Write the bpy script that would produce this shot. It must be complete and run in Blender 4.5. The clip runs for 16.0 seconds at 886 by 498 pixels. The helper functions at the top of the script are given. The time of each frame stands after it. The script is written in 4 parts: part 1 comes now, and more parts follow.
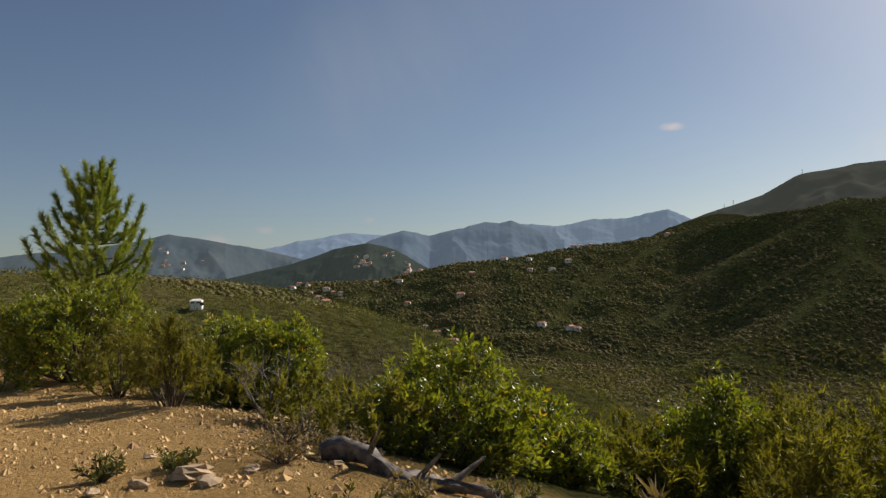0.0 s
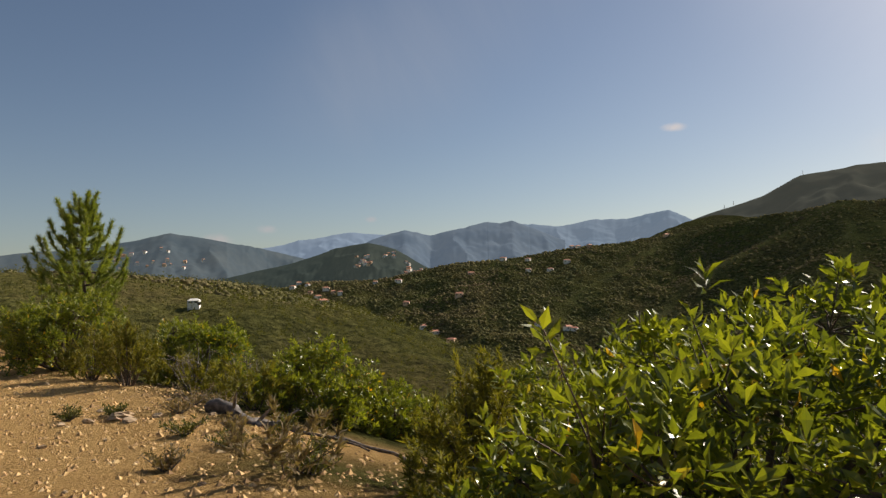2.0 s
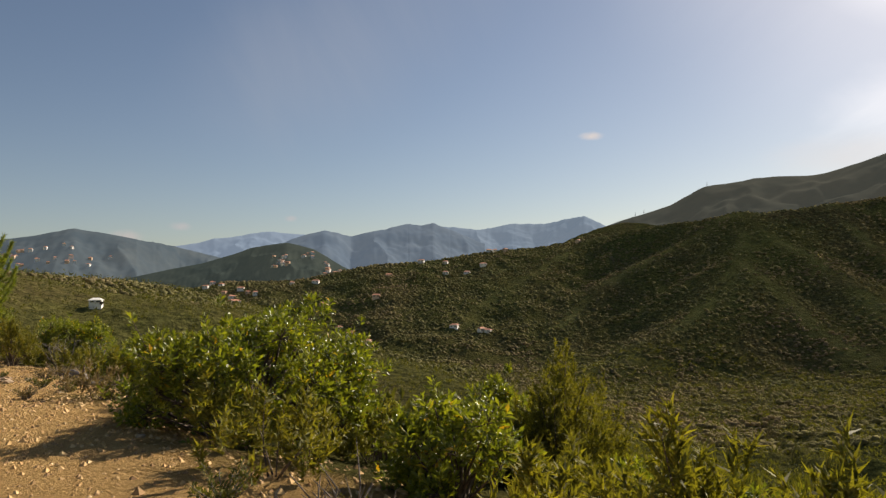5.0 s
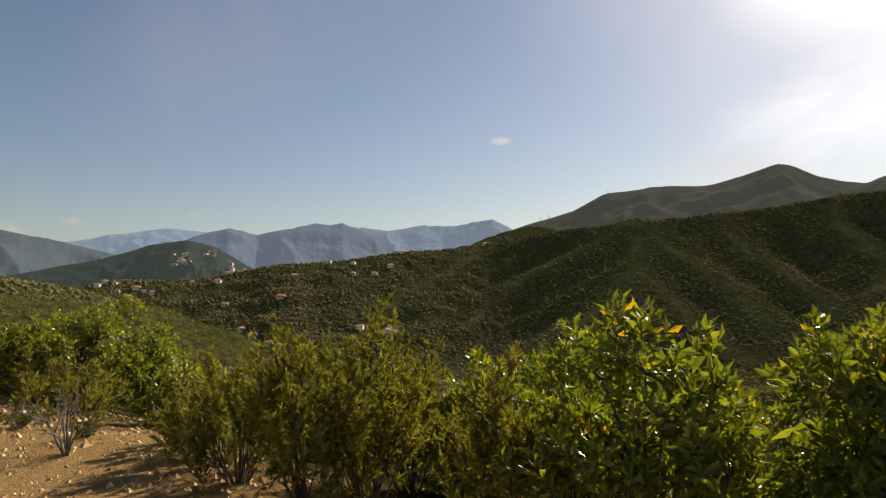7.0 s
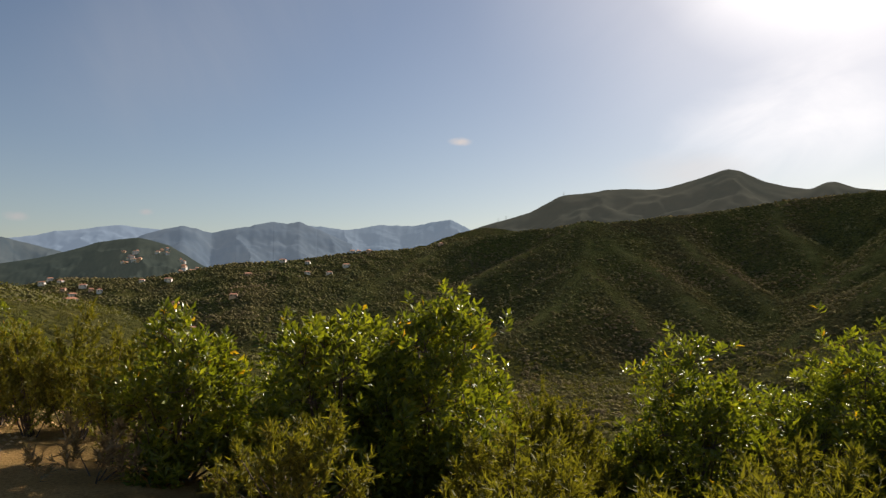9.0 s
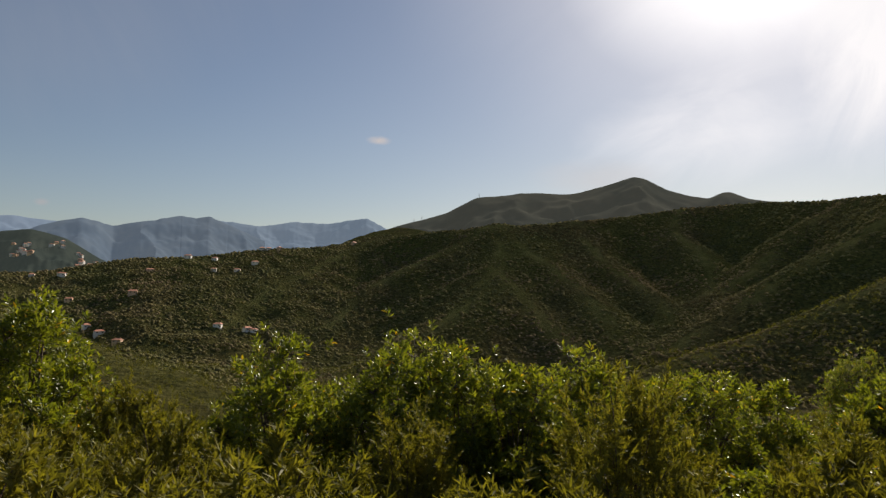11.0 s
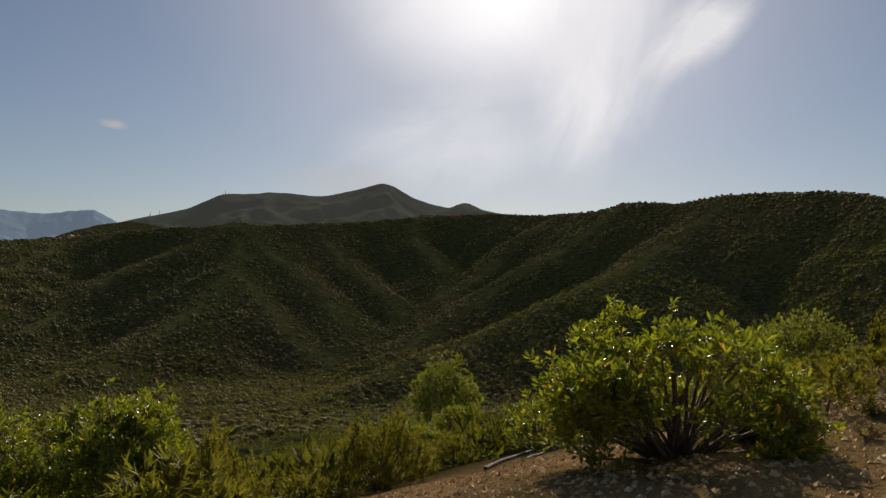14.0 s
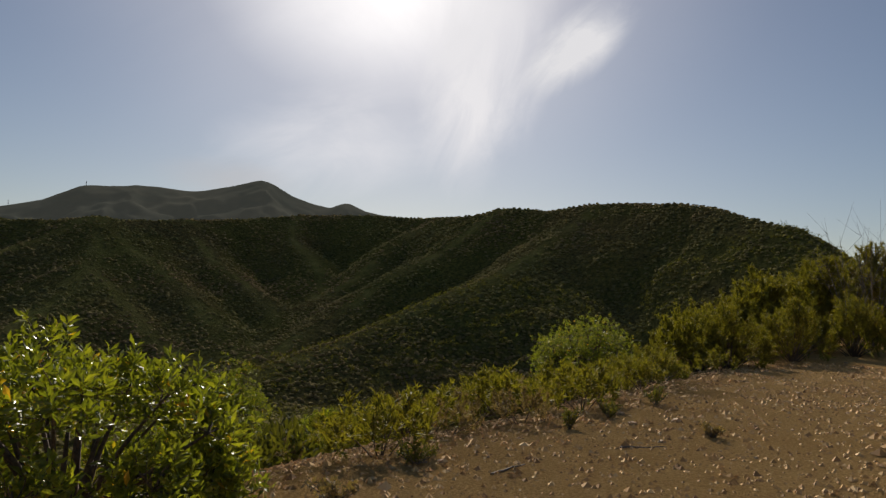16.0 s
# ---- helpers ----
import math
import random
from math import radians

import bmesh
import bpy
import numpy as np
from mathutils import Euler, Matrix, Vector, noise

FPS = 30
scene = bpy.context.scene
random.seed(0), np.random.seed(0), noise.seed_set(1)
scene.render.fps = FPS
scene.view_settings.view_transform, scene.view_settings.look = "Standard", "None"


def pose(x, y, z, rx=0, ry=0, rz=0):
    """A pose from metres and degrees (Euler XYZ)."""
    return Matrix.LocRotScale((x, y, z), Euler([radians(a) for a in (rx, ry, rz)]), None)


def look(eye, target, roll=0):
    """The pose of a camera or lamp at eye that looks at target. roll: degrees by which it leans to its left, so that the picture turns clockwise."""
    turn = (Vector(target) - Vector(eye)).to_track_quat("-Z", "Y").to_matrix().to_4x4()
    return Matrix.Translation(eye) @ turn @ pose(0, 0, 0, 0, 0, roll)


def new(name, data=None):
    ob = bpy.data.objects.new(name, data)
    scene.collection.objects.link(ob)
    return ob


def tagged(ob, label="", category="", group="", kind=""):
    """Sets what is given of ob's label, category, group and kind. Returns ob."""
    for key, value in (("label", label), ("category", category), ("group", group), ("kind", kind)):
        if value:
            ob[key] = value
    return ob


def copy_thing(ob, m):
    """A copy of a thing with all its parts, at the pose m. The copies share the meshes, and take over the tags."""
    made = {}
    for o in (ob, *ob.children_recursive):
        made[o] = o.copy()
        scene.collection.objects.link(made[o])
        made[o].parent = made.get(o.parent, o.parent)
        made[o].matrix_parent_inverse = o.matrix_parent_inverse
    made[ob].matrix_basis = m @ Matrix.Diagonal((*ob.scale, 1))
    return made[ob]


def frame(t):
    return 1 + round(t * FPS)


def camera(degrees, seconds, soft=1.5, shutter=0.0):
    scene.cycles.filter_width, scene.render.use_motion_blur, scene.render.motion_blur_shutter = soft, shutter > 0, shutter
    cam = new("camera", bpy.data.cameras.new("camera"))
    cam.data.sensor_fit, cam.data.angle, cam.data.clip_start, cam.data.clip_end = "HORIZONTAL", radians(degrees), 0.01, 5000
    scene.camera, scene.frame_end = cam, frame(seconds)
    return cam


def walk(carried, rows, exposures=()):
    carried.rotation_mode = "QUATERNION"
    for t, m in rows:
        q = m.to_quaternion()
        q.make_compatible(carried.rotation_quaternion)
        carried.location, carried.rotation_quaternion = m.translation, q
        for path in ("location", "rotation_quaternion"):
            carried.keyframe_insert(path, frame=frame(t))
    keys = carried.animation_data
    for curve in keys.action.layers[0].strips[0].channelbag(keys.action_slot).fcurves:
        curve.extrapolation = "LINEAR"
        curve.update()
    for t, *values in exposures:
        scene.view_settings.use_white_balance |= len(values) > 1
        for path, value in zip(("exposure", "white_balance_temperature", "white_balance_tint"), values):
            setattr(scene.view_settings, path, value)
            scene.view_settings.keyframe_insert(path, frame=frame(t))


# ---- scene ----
# ================= camera and its way =================
cam = camera(66.3, 16.0, 1.35)

# seconds, x, y, z, heading clockwise from +y, tilt up, lean (degrees)
ROWS = [
    (0, 0.00, 0.00, 1.70, -0.00, 3.07, -1.91),
    (0.5, 0.61, -1.00, 1.78, -0.23, 3.06, -1.82),
    (1, 1.25, -1.99, 1.84, -0.42, 3.04, -1.34),
    (1.5, 1.89, -3.00, 1.90, -0.23, 3.06, -1.71),
    (2, 2.52, -4.01, 1.94, -0.11, 3.05, -1.70),
    (2.5, 3.12, -5.03, 1.98, 0.20, 3.04, -1.61),
    (3, 3.70, -6.05, 2.01, 1.92, 3.02, -1.39),
    (3.5, 4.25, -7.08, 2.04, 3.88, 3.03, -1.34),
    (6, 6.68, -12.24, 2.13, 9.80, 3.02, -0.77),
    (6.5, 7.16, -13.26, 2.14, 12.65, 3.02, -0.67),
    (7, 7.66, -14.26, 2.16, 14.14, 3.03, -0.50),
    (7.5, 8.20, -15.26, 2.18, 14.72, 3.02, -0.44),
    (8, 8.78, -16.24, 2.20, 14.91, 2.99, -0.39),
    (8.5, 9.42, -17.19, 2.22, 15.31, 3.01, -0.29),
    (9, 10.13, -18.12, 2.24, 17.63, 3.01, -0.16),
    (9.5, 10.90, -19.01, 2.27, 19.65, 3.02, -0.13),
    (12, 15.88, -22.65, 2.46, 31.77, 3.16, 0.99),
    (12.5, 17.06, -23.18, 2.51, 36.41, 3.29, 0.92),
    (13, 18.28, -23.67, 2.56, 38.16, 3.31, 1.03),
    (13.5, 19.51, -24.11, 2.61, 41.83, 3.44, 1.19),
    (14, 20.74, -24.54, 2.67, 45.51, 3.54, 1.36),
    (14.5, 21.95, -24.98, 2.73, 49.45, 3.76, 1.70),
    (15, 23.11, -25.47, 2.79, 52.48, 3.85, 1.84),
    (15.5, 24.19, -26.03, 2.85, 53.63, 3.87, 1.73),
    (16, 25.13, -26.70, 2.92, 55.45, 3.98, 1.96),
]


def aim(x, y, z, head, tilt, lean):
    a, b = radians(head), radians(tilt)
    way = Vector((math.sin(a) * math.cos(b), math.cos(a) * math.cos(b), math.sin(b)))
    return look((x, y, z), Vector((x, y, z)) + way, lean)


walk(cam, [(r[0], aim(*r[1:])) for r in ROWS],
     [(0, 0.41, 6550, 12), (1, 0.45, 6600, 12), (3, 0.62, 6900, 14), (7, 0.70, 7000, 14), (9.5, 0.60, 6950, 14), (12.5, 0.20, 6650, 13), (16, 0.11, 6650, 13)])

# ================= sky and sun =================
SUN_HEAD, SUN_UP = 52.0, 34.0
world = bpy.data.worlds.new("sky")
scene.world = world
world.use_nodes = True
wn, wl = world.node_tree.nodes, world.node_tree.links
wn.clear()


def node(tree, kind, **values):
    n = tree.nodes.new(kind)
    for k, v in values.items():
        n.inputs[k.replace("_", " ")].default_value = v
    return n


sky = wn.new("ShaderNodeTexSky")
sky.sky_type = "NISHITA"
sky.sun_disc = False
sky.sun_elevation, sky.sun_rotation = radians(SUN_UP), radians(SUN_HEAD)
sky.altitude, sky.air_density, sky.dust_density, sky.ozone_density = 300, 1.0, 0.8, 1.3
back = wn.new("ShaderNodeBackground")
back.inputs["Strength"].default_value = 0.05
wout = wn.new("ShaderNodeOutputWorld")


def towards(head, up):
    h_, u_ = radians(head), radians(up)
    return Vector((math.sin(h_) * math.cos(u_), math.cos(h_) * math.cos(u_), math.sin(u_)))


def math_node(op, a_, b_=None):
    n = wn.new("ShaderNodeMath")
    n.operation = op
    for sock, v in zip(n.inputs, (a_, b_)):
        if v is None:
            continue
        if isinstance(v, (int, float)):
            sock.default_value = v
        else:
            wl.new(v, sock)
    return n.outputs[0]


def cloud(colour, head, up, wide, tall, scale, stretch, cut, soft, tone, lean=0.0):
    """A thin cloud in the sky, of that width and height in degrees, torn by noise."""
    mid_ = towards(head, up)
    right = Vector((math.cos(radians(head)), -math.sin(radians(head)), 0))
    over = right.cross(mid_) * -1.0
    over = over if over.z > 0 else -over
    axis_u = right * math.cos(radians(lean)) + over * math.sin(radians(lean))
    axis_v = over * math.cos(radians(lean)) - right * math.sin(radians(lean))
    where = wn.new("ShaderNodeTexCoord").outputs["Generated"]

    def along(axis):
        d = wn.new("ShaderNodeVectorMath")
        d.operation = "DOT_PRODUCT"
        wl.new(where, d.inputs[0])
        d.inputs[1].default_value = axis
        return d.outputs["Value"]

    u_, v_, w_ = along(axis_u), along(axis_v), along(mid_)
    r2 = math_node("ADD", math_node("POWER", math_node("DIVIDE", u_, math.radians(wide) / 2), 2.0),
                   math_node("POWER", math_node("DIVIDE", v_, math.radians(tall) / 2), 2.0))
    fade = math_node("MULTIPLY", math_node("MAXIMUM", math_node("SUBTRACT", 1.0, r2), 0.0), math_node("GREATER_THAN", w_, 0.2))
    xyz = wn.new("ShaderNodeCombineXYZ")
    wl.new(math_node("MULTIPLY", u_, stretch[0]), xyz.inputs[0])
    wl.new(math_node("MULTIPLY", v_, stretch[1]), xyz.inputs[1])
    nz = wn.new("ShaderNodeTexNoise")
    nz.inputs["Scale"].default_value, nz.inputs["Detail"].default_value, nz.inputs["Roughness"].default_value = scale, 7.0, 0.6
    nz.inputs["Distortion"].default_value = 0.6
    wl.new(xyz.outputs[0], nz.inputs["Vector"])
    amount = math_node("MULTIPLY", math_node("MAXIMUM", math_node("SUBTRACT", math_node("ADD", nz.outputs["Fac"], math_node("MULTIPLY", fade, 0.45)), cut), 0.0), soft)
    amount = math_node("MINIMUM", math_node("MULTIPLY", amount, math_node("POWER", fade, 1.1)), 1.0)
    m = wn.new("ShaderNodeMix")
    m.data_type = "RGBA"
    wl.new(amount, m.inputs[0])
    wl.new(colour, m.inputs[6])
    m.inputs[7].default_value = (*tone, 1)
    return m.outputs[2]


air = sky.outputs["Color"]
air = cloud(air, 51.0, 27.0, 56, 40, 1.8, (1.0, 1.3), 0.40, 0.5, (14.5, 14.8, 15.2), 8)
air = cloud(air, 50.5, 26.5, 30, 22, 2.4, (1.0, 1.3), 0.22, 0.85, (24.0, 24.0, 23.6), 8)
air = cloud(air, 58.0, 19.0, 13, 24, 7.0, (2.2, 0.9), 0.52, 2.4, (14.6, 14.8, 15.2), -12)
air = cloud(air, 66.0, 20.5, 13, 6, 7.0, (1.0, 2.6), 0.54, 3.2, (13.5, 13.8, 14.2), 38)
air = cloud(air, 47.0, 13.0, 26, 12, 5.0, (1.0, 2.2), 0.58, 1.3, (15.0, 15.2, 15.6), 12)
air = cloud(air, 19.2, 12.0, 2.6, 0.9, 30.0, (1.0, 2.0), 0.52, 2.2, (8.5, 8.2, 8.2))
air = cloud(air, -18.5, 4.1, 3.2, 1.5, 24.0, (1.0, 1.6), 0.50, 1.4, (7.0, 6.4, 6.4))
air = cloud(air, -14.6, 5.0, 2.2, 0.9, 30.0, (1.0, 1.6), 0.52, 1.2, (6.8, 6.4, 6.6))
air = cloud(air, -6.1, 5.7, 1.4, 0.7, 30.0, (1.0, 1.6), 0.52, 1.2, (6.8, 6.4, 6.6))
air = cloud(air, 38.0, 9.0, 14, 4.0, 5.0, (1.0, 3.0), 0.5, 1.0, (9.5, 9.3, 9.3))
air = cloud(air, -2.0, 20.0, 34, 18, 2.4, (3.0, 0.7), 0.5, 0.4, (6.0, 6.3, 6.8), 30)
wl.new(air, back.inputs["Color"])
wl.new(back.outputs["Background"], wout.inputs["Surface"])

sun_data = bpy.data.lights.new("sun", "SUN")
sun_data.energy, sun_data.angle, sun_data.color = 5.0, radians(0.53), (1.0, 0.93, 0.82)
sun = new("sun", sun_data)
a, b = radians(SUN_HEAD), radians(SUN_UP)
TO_SUN = Vector((math.sin(a) * math.cos(b), math.cos(a) * math.cos(b), math.sin(b)))
sun.matrix_world = look(TO_SUN * 100, (0, 0, 0))


# ================= materials =================
def material(name):
    m = bpy.data.materials.new(name)
    m.use_nodes = True
    t = m.node_tree
    return m, t, t.nodes["Principled BSDF"]


def ramp(t, source, stops):
    r = t.nodes.new("ShaderNodeValToRGB")
    e = r.color_ramp.elements
    while len(e) < len(stops):
        e.new(0.5)
    for el, (p, c) in zip(e, stops):
        el.position, el.color = p, (*c, 1)
    t.links.new(source, r.inputs["Fac"])
    return r.outputs["Color"]


def noise_of(t, scale, detail=4.0, rough=0.55, stretch=None):
    geo = t.nodes.new("ShaderNodeNewGeometry")
    n = node(t, "ShaderNodeTexNoise", Scale=scale, Detail=detail, Roughness=rough)
    src = geo.outputs["Position"]
    if stretch:
        mp = t.nodes.new("ShaderNodeMapping")
        mp.inputs["Scale"].default_value = stretch
        t.links.new(src, mp.inputs["Vector"])
        src = mp.outputs["Vector"]
    t.links.new(src, n.inputs["Vector"])
    return n.outputs["Fac"]


def mix(t, fac, c1, c2, mode="MIX"):
    m = t.nodes.new("ShaderNodeMix")
    m.data_type, m.blend_type = "RGBA", mode
    for sock, v in ((m.inputs[0], fac), (m.inputs[6], c1), (m.inputs[7], c2)):
        if isinstance(v, (int, float)):
            sock.default_value = v
        elif isinstance(v, tuple):
            sock.default_value = (*v, 1)
        else:
            t.links.new(v, sock)
    return m.outputs[2]


def bump(t, p, height, strength, distance):
    b_ = node(t, "ShaderNodeBump", Strength=strength, Distance=distance)
    t.links.new(height, b_.inputs["Height"])
    t.links.new(b_.outputs["Normal"], p.inputs["Normal"])


def leaf_material(name, dark, mid, light, through_light=0.45, rough=0.4, odd=None):
    """Leaves that let some light through, each a little different."""
    m, t, p = material(name)
    geo = t.nodes.new("ShaderNodeNewGeometry")
    col = ramp(t, geo.outputs["Random Per Island"], [(0.0, dark), (0.55, mid), (0.97, light), (1.0, odd or light)])
    patch = noise_of(t, 1.3, 3)
    col = mix(t, ramp(t, patch, [(0.3, (0.0, 0.0, 0.0)), (0.75, (0.55, 0.55, 0.55))]), col, light)
    p.inputs["Roughness"].default_value = rough
    t.links.new(col, p.inputs["Base Color"])
    tr = t.nodes.new("ShaderNodeBsdfTranslucent")
    t.links.new(mix(t, 1.0, col, (1.45, 1.4, 0.45), "MULTIPLY"), tr.inputs["Color"])
    ms = t.nodes.new("ShaderNodeMixShader")
    ms.inputs[0].default_value = through_light
    t.links.new(p.outputs[0], ms.inputs[1])
    t.links.new(tr.outputs[0], ms.inputs[2])
    t.links.new(ms.outputs[0], t.nodes["Material Output"].inputs["Surface"])
    return m


def plain(name, c1, c2, scale, rough=0.85, rel=0.3, dist=0.01, detail=5):
    m, t, p = material(name)
    f = noise_of(t, scale, detail)
    t.links.new(ramp(t, f, [(0.3, c1), (0.7, c2)]), p.inputs["Base Color"])
    p.inputs["Roughness"].default_value = rough
    bump(t, p, noise_of(t, scale * 4, detail), rel, dist)
    return m


ARB_LEAF = leaf_material("strawberry_tree_leaf", (0.045, 0.062, 0.01), (0.115, 0.145, 0.017), (0.235, 0.25, 0.028), 0.42, 0.38, (0.55, 0.28, 0.02))
HEA_LEAF = leaf_material("heather_leaf", (0.066, 0.068, 0.012), (0.138, 0.134, 0.019), (0.225, 0.204, 0.03), 0.39, 0.7)
PINE_LEAF = leaf_material("pine_needle", (0.09, 0.125, 0.025), (0.165, 0.21, 0.04), (0.25, 0.28, 0.06), 0.4, 0.5)
DRY_LEAF = leaf_material("dry_twig_leaf", (0.11, 0.08, 0.042), (0.18, 0.13, 0.07), (0.26, 0.20, 0.11), 0.25, 0.8)
SCRUB_LEAF = leaf_material("scrub_leaf", (0.045, 0.05, 0.013), (0.08, 0.084, 0.018), (0.13, 0.124, 0.028), 0.30, 0.9)


def canopy_material():
    """Maquis seen from afar: green and brownish patches, every head of its own shade."""
    m, t, p = material("far_canopy")
    geo = t.nodes.new("ShaderNodeNewGeometry")
    head = ramp(t, geo.outputs["Random Per Island"], [(0.0, (0.09, 0.094, 0.05)), (0.6, (0.20, 0.19, 0.09)), (1.0, (0.32, 0.28, 0.135))])
    big = ramp(t, noise_of(t, 0.011, 5, 0.6), [(0.36, (0.19, 0.195, 0.084)), (0.52, (0.25, 0.215, 0.10)), (0.66, (0.31, 0.225, 0.14))])
    col = mix(t, 0.6, head, big)
    t.links.new(col, p.inputs["Base Color"])
    p.inputs["Roughness"].default_value = 1.0
    p.inputs["Specular IOR Level"].default_value = 0.0
    tr = t.nodes.new("ShaderNodeBsdfTranslucent")
    t.links.new(col, tr.inputs["Color"])
    ms = t.nodes.new("ShaderNodeMixShader")
    ms.inputs[0].default_value = 0.5
    t.links.new(p.outputs[0], ms.inputs[1])
    t.links.new(tr.outputs[0], ms.inputs[2])
    t.links.new(ms.outputs[0], t.nodes["Material Output"].inputs["Surface"])
    return m


CANOPY = canopy_material()
BARK = plain("bark", (0.05, 0.035, 0.025), (0.14, 0.10, 0.07), 30, 0.9, 0.6, 0.01)
DEAD = plain("dead_wood", (0.035, 0.03, 0.026), (0.2, 0.17, 0.145), 14, 0.9, 0.7, 0.015)
STONE = plain("stone", (0.25, 0.17, 0.095), (0.42, 0.31, 0.19), 9, 0.9, 0.5, 0.01)
WALL_W = plain("white_render", (0.72, 0.69, 0.62), (0.82, 0.79, 0.72), 0.8)
WALL_O = plain("ochre_render", (0.62, 0.42, 0.27), (0.70, 0.50, 0.33), 0.8)
ROOF_T = plain("terracotta_roof", (0.36, 0.14, 0.08), (0.46, 0.22, 0.13), 1.5)
GLASS = plain("dark_window", (0.03, 0.035, 0.04), (0.05, 0.055, 0.06), 1.0, 0.15, 0.0)
STEEL = plain("grey_steel", (0.25, 0.25, 0.26), (0.33, 0.33, 0.34), 2.0, 0.5, 0.1)


def earth_material():
    """Track gravel near the track, scrub litter and maquis further off, by distance and noise."""
    m, t, p = material("hill_ground")
    at_ = t.nodes.new("ShaderNodeAttribute")
    at_.attribute_name = "bare"
    n1 = noise_of(t, 0.9, 6)
    n2 = noise_of(t, 30, 7, 0.75)
    n3 = noise_of(t, 0.012, 6, 0.6)
    n4 = noise_of(t, 0.09, 5, 0.6)
    sand = mix(t, 0.35, ramp(t, n2, [(0.34, (0.30, 0.185, 0.08)), (0.5, (0.62, 0.385, 0.145)), (0.66, (0.80, 0.56, 0.26))]),
               ramp(t, n1, [(0.3, (0.50, 0.305, 0.115)), (0.7, (0.68, 0.45, 0.19))]))
    scrub = mix(t, 0.55, ramp(t, n3, [(0.36, (0.11, 0.125, 0.04)), (0.52, (0.15, 0.138, 0.05)), (0.66, (0.20, 0.145, 0.075))]),
                ramp(t, n4, [(0.3, (0.065, 0.07, 0.022)), (0.7, (0.13, 0.12, 0.042))]))
    scrub = mix(t, 1.0, scrub, ramp(t, noise_of(t, 0.35, 4, 0.7), [(0.36, (0.45, 0.47, 0.5)), (0.64, (1.35, 1.3, 1.2))]), "MULTIPLY")
    turf = t.nodes.new("ShaderNodeAttribute")
    turf.attribute_name = "grass"
    scrub = mix(t, turf.outputs["Fac"], scrub, ramp(t, n4, [(0.3, (0.13, 0.135, 0.04)), (0.7, (0.25, 0.22, 0.08))]))
    t.links.new(mix(t, at_.outputs["Fac"], scrub, sand), p.inputs["Base Color"])
    p.inputs["Roughness"].default_value = 0.95
    p.inputs["Diffuse Roughness"].default_value = 1.0
    p.inputs["Specular IOR Level"].default_value = 0.0
    coarse = node(t, "ShaderNodeBump", Strength=1.0, Distance=2.2)
    rough_ = t.nodes.new("ShaderNodeMath")
    rough_.operation = "MULTIPLY"
    wild = t.nodes.new("ShaderNodeMath")
    wild.operation = "SUBTRACT"
    wild.inputs[0].default_value = 1.0
    t.links.new(at_.outputs["Fac"], wild.inputs[1])
    t.links.new(noise_of(t, 0.3, 4, 0.65), rough_.inputs[0])
    t.links.new(wild.outputs[0], rough_.inputs[1])
    t.links.new(rough_.outputs[0], coarse.inputs["Height"])
    fine = node(t, "ShaderNodeBump", Strength=1.0, Distance=0.095)
    t.links.new(noise_of(t, 18, 9, 0.75), fine.inputs["Height"])
    t.links.new(coarse.outputs["Normal"], fine.inputs["Normal"])
    t.links.new(fine.outputs["Normal"], p.inputs["Normal"])
    return m


GROUND = earth_material()


def hazed_material(name, low, high, haze_glow):
    """A distant wooded range, with the blue air haze painted into its colour."""
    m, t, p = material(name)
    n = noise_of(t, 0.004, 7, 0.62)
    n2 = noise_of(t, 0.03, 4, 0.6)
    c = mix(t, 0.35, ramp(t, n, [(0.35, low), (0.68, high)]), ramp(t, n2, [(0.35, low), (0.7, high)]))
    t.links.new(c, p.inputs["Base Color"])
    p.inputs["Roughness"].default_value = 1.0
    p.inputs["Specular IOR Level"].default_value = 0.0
    # the slopes emit their own colour in place of light scattered by air
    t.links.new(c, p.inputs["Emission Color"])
    p.inputs["Emission Strength"].default_value = haze_glow
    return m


# ================= the land =================
# edge of the track on the valley side, with the height of the track
EDGE = [(-60, 75, -0.6), (-30, 40, -0.3), (-10.3, 15.7, 0.1), (-6.1, 11.2, 0.1), (-2.9, 7.8, 0.1), (2, -1.1, 0.35), (6.4, -7, 0.45), (8.6, -12, 0.55),
        (12, -17.6, 0.7), (16, -20.6, 0.85), (21.5, -21.6, 0.95), (28.5, -22.3, 1.1), (37, -23.2, 1.25), (46, -23.5, 1.25), (76, -25.3, 2.1), (140, -32, 2)]
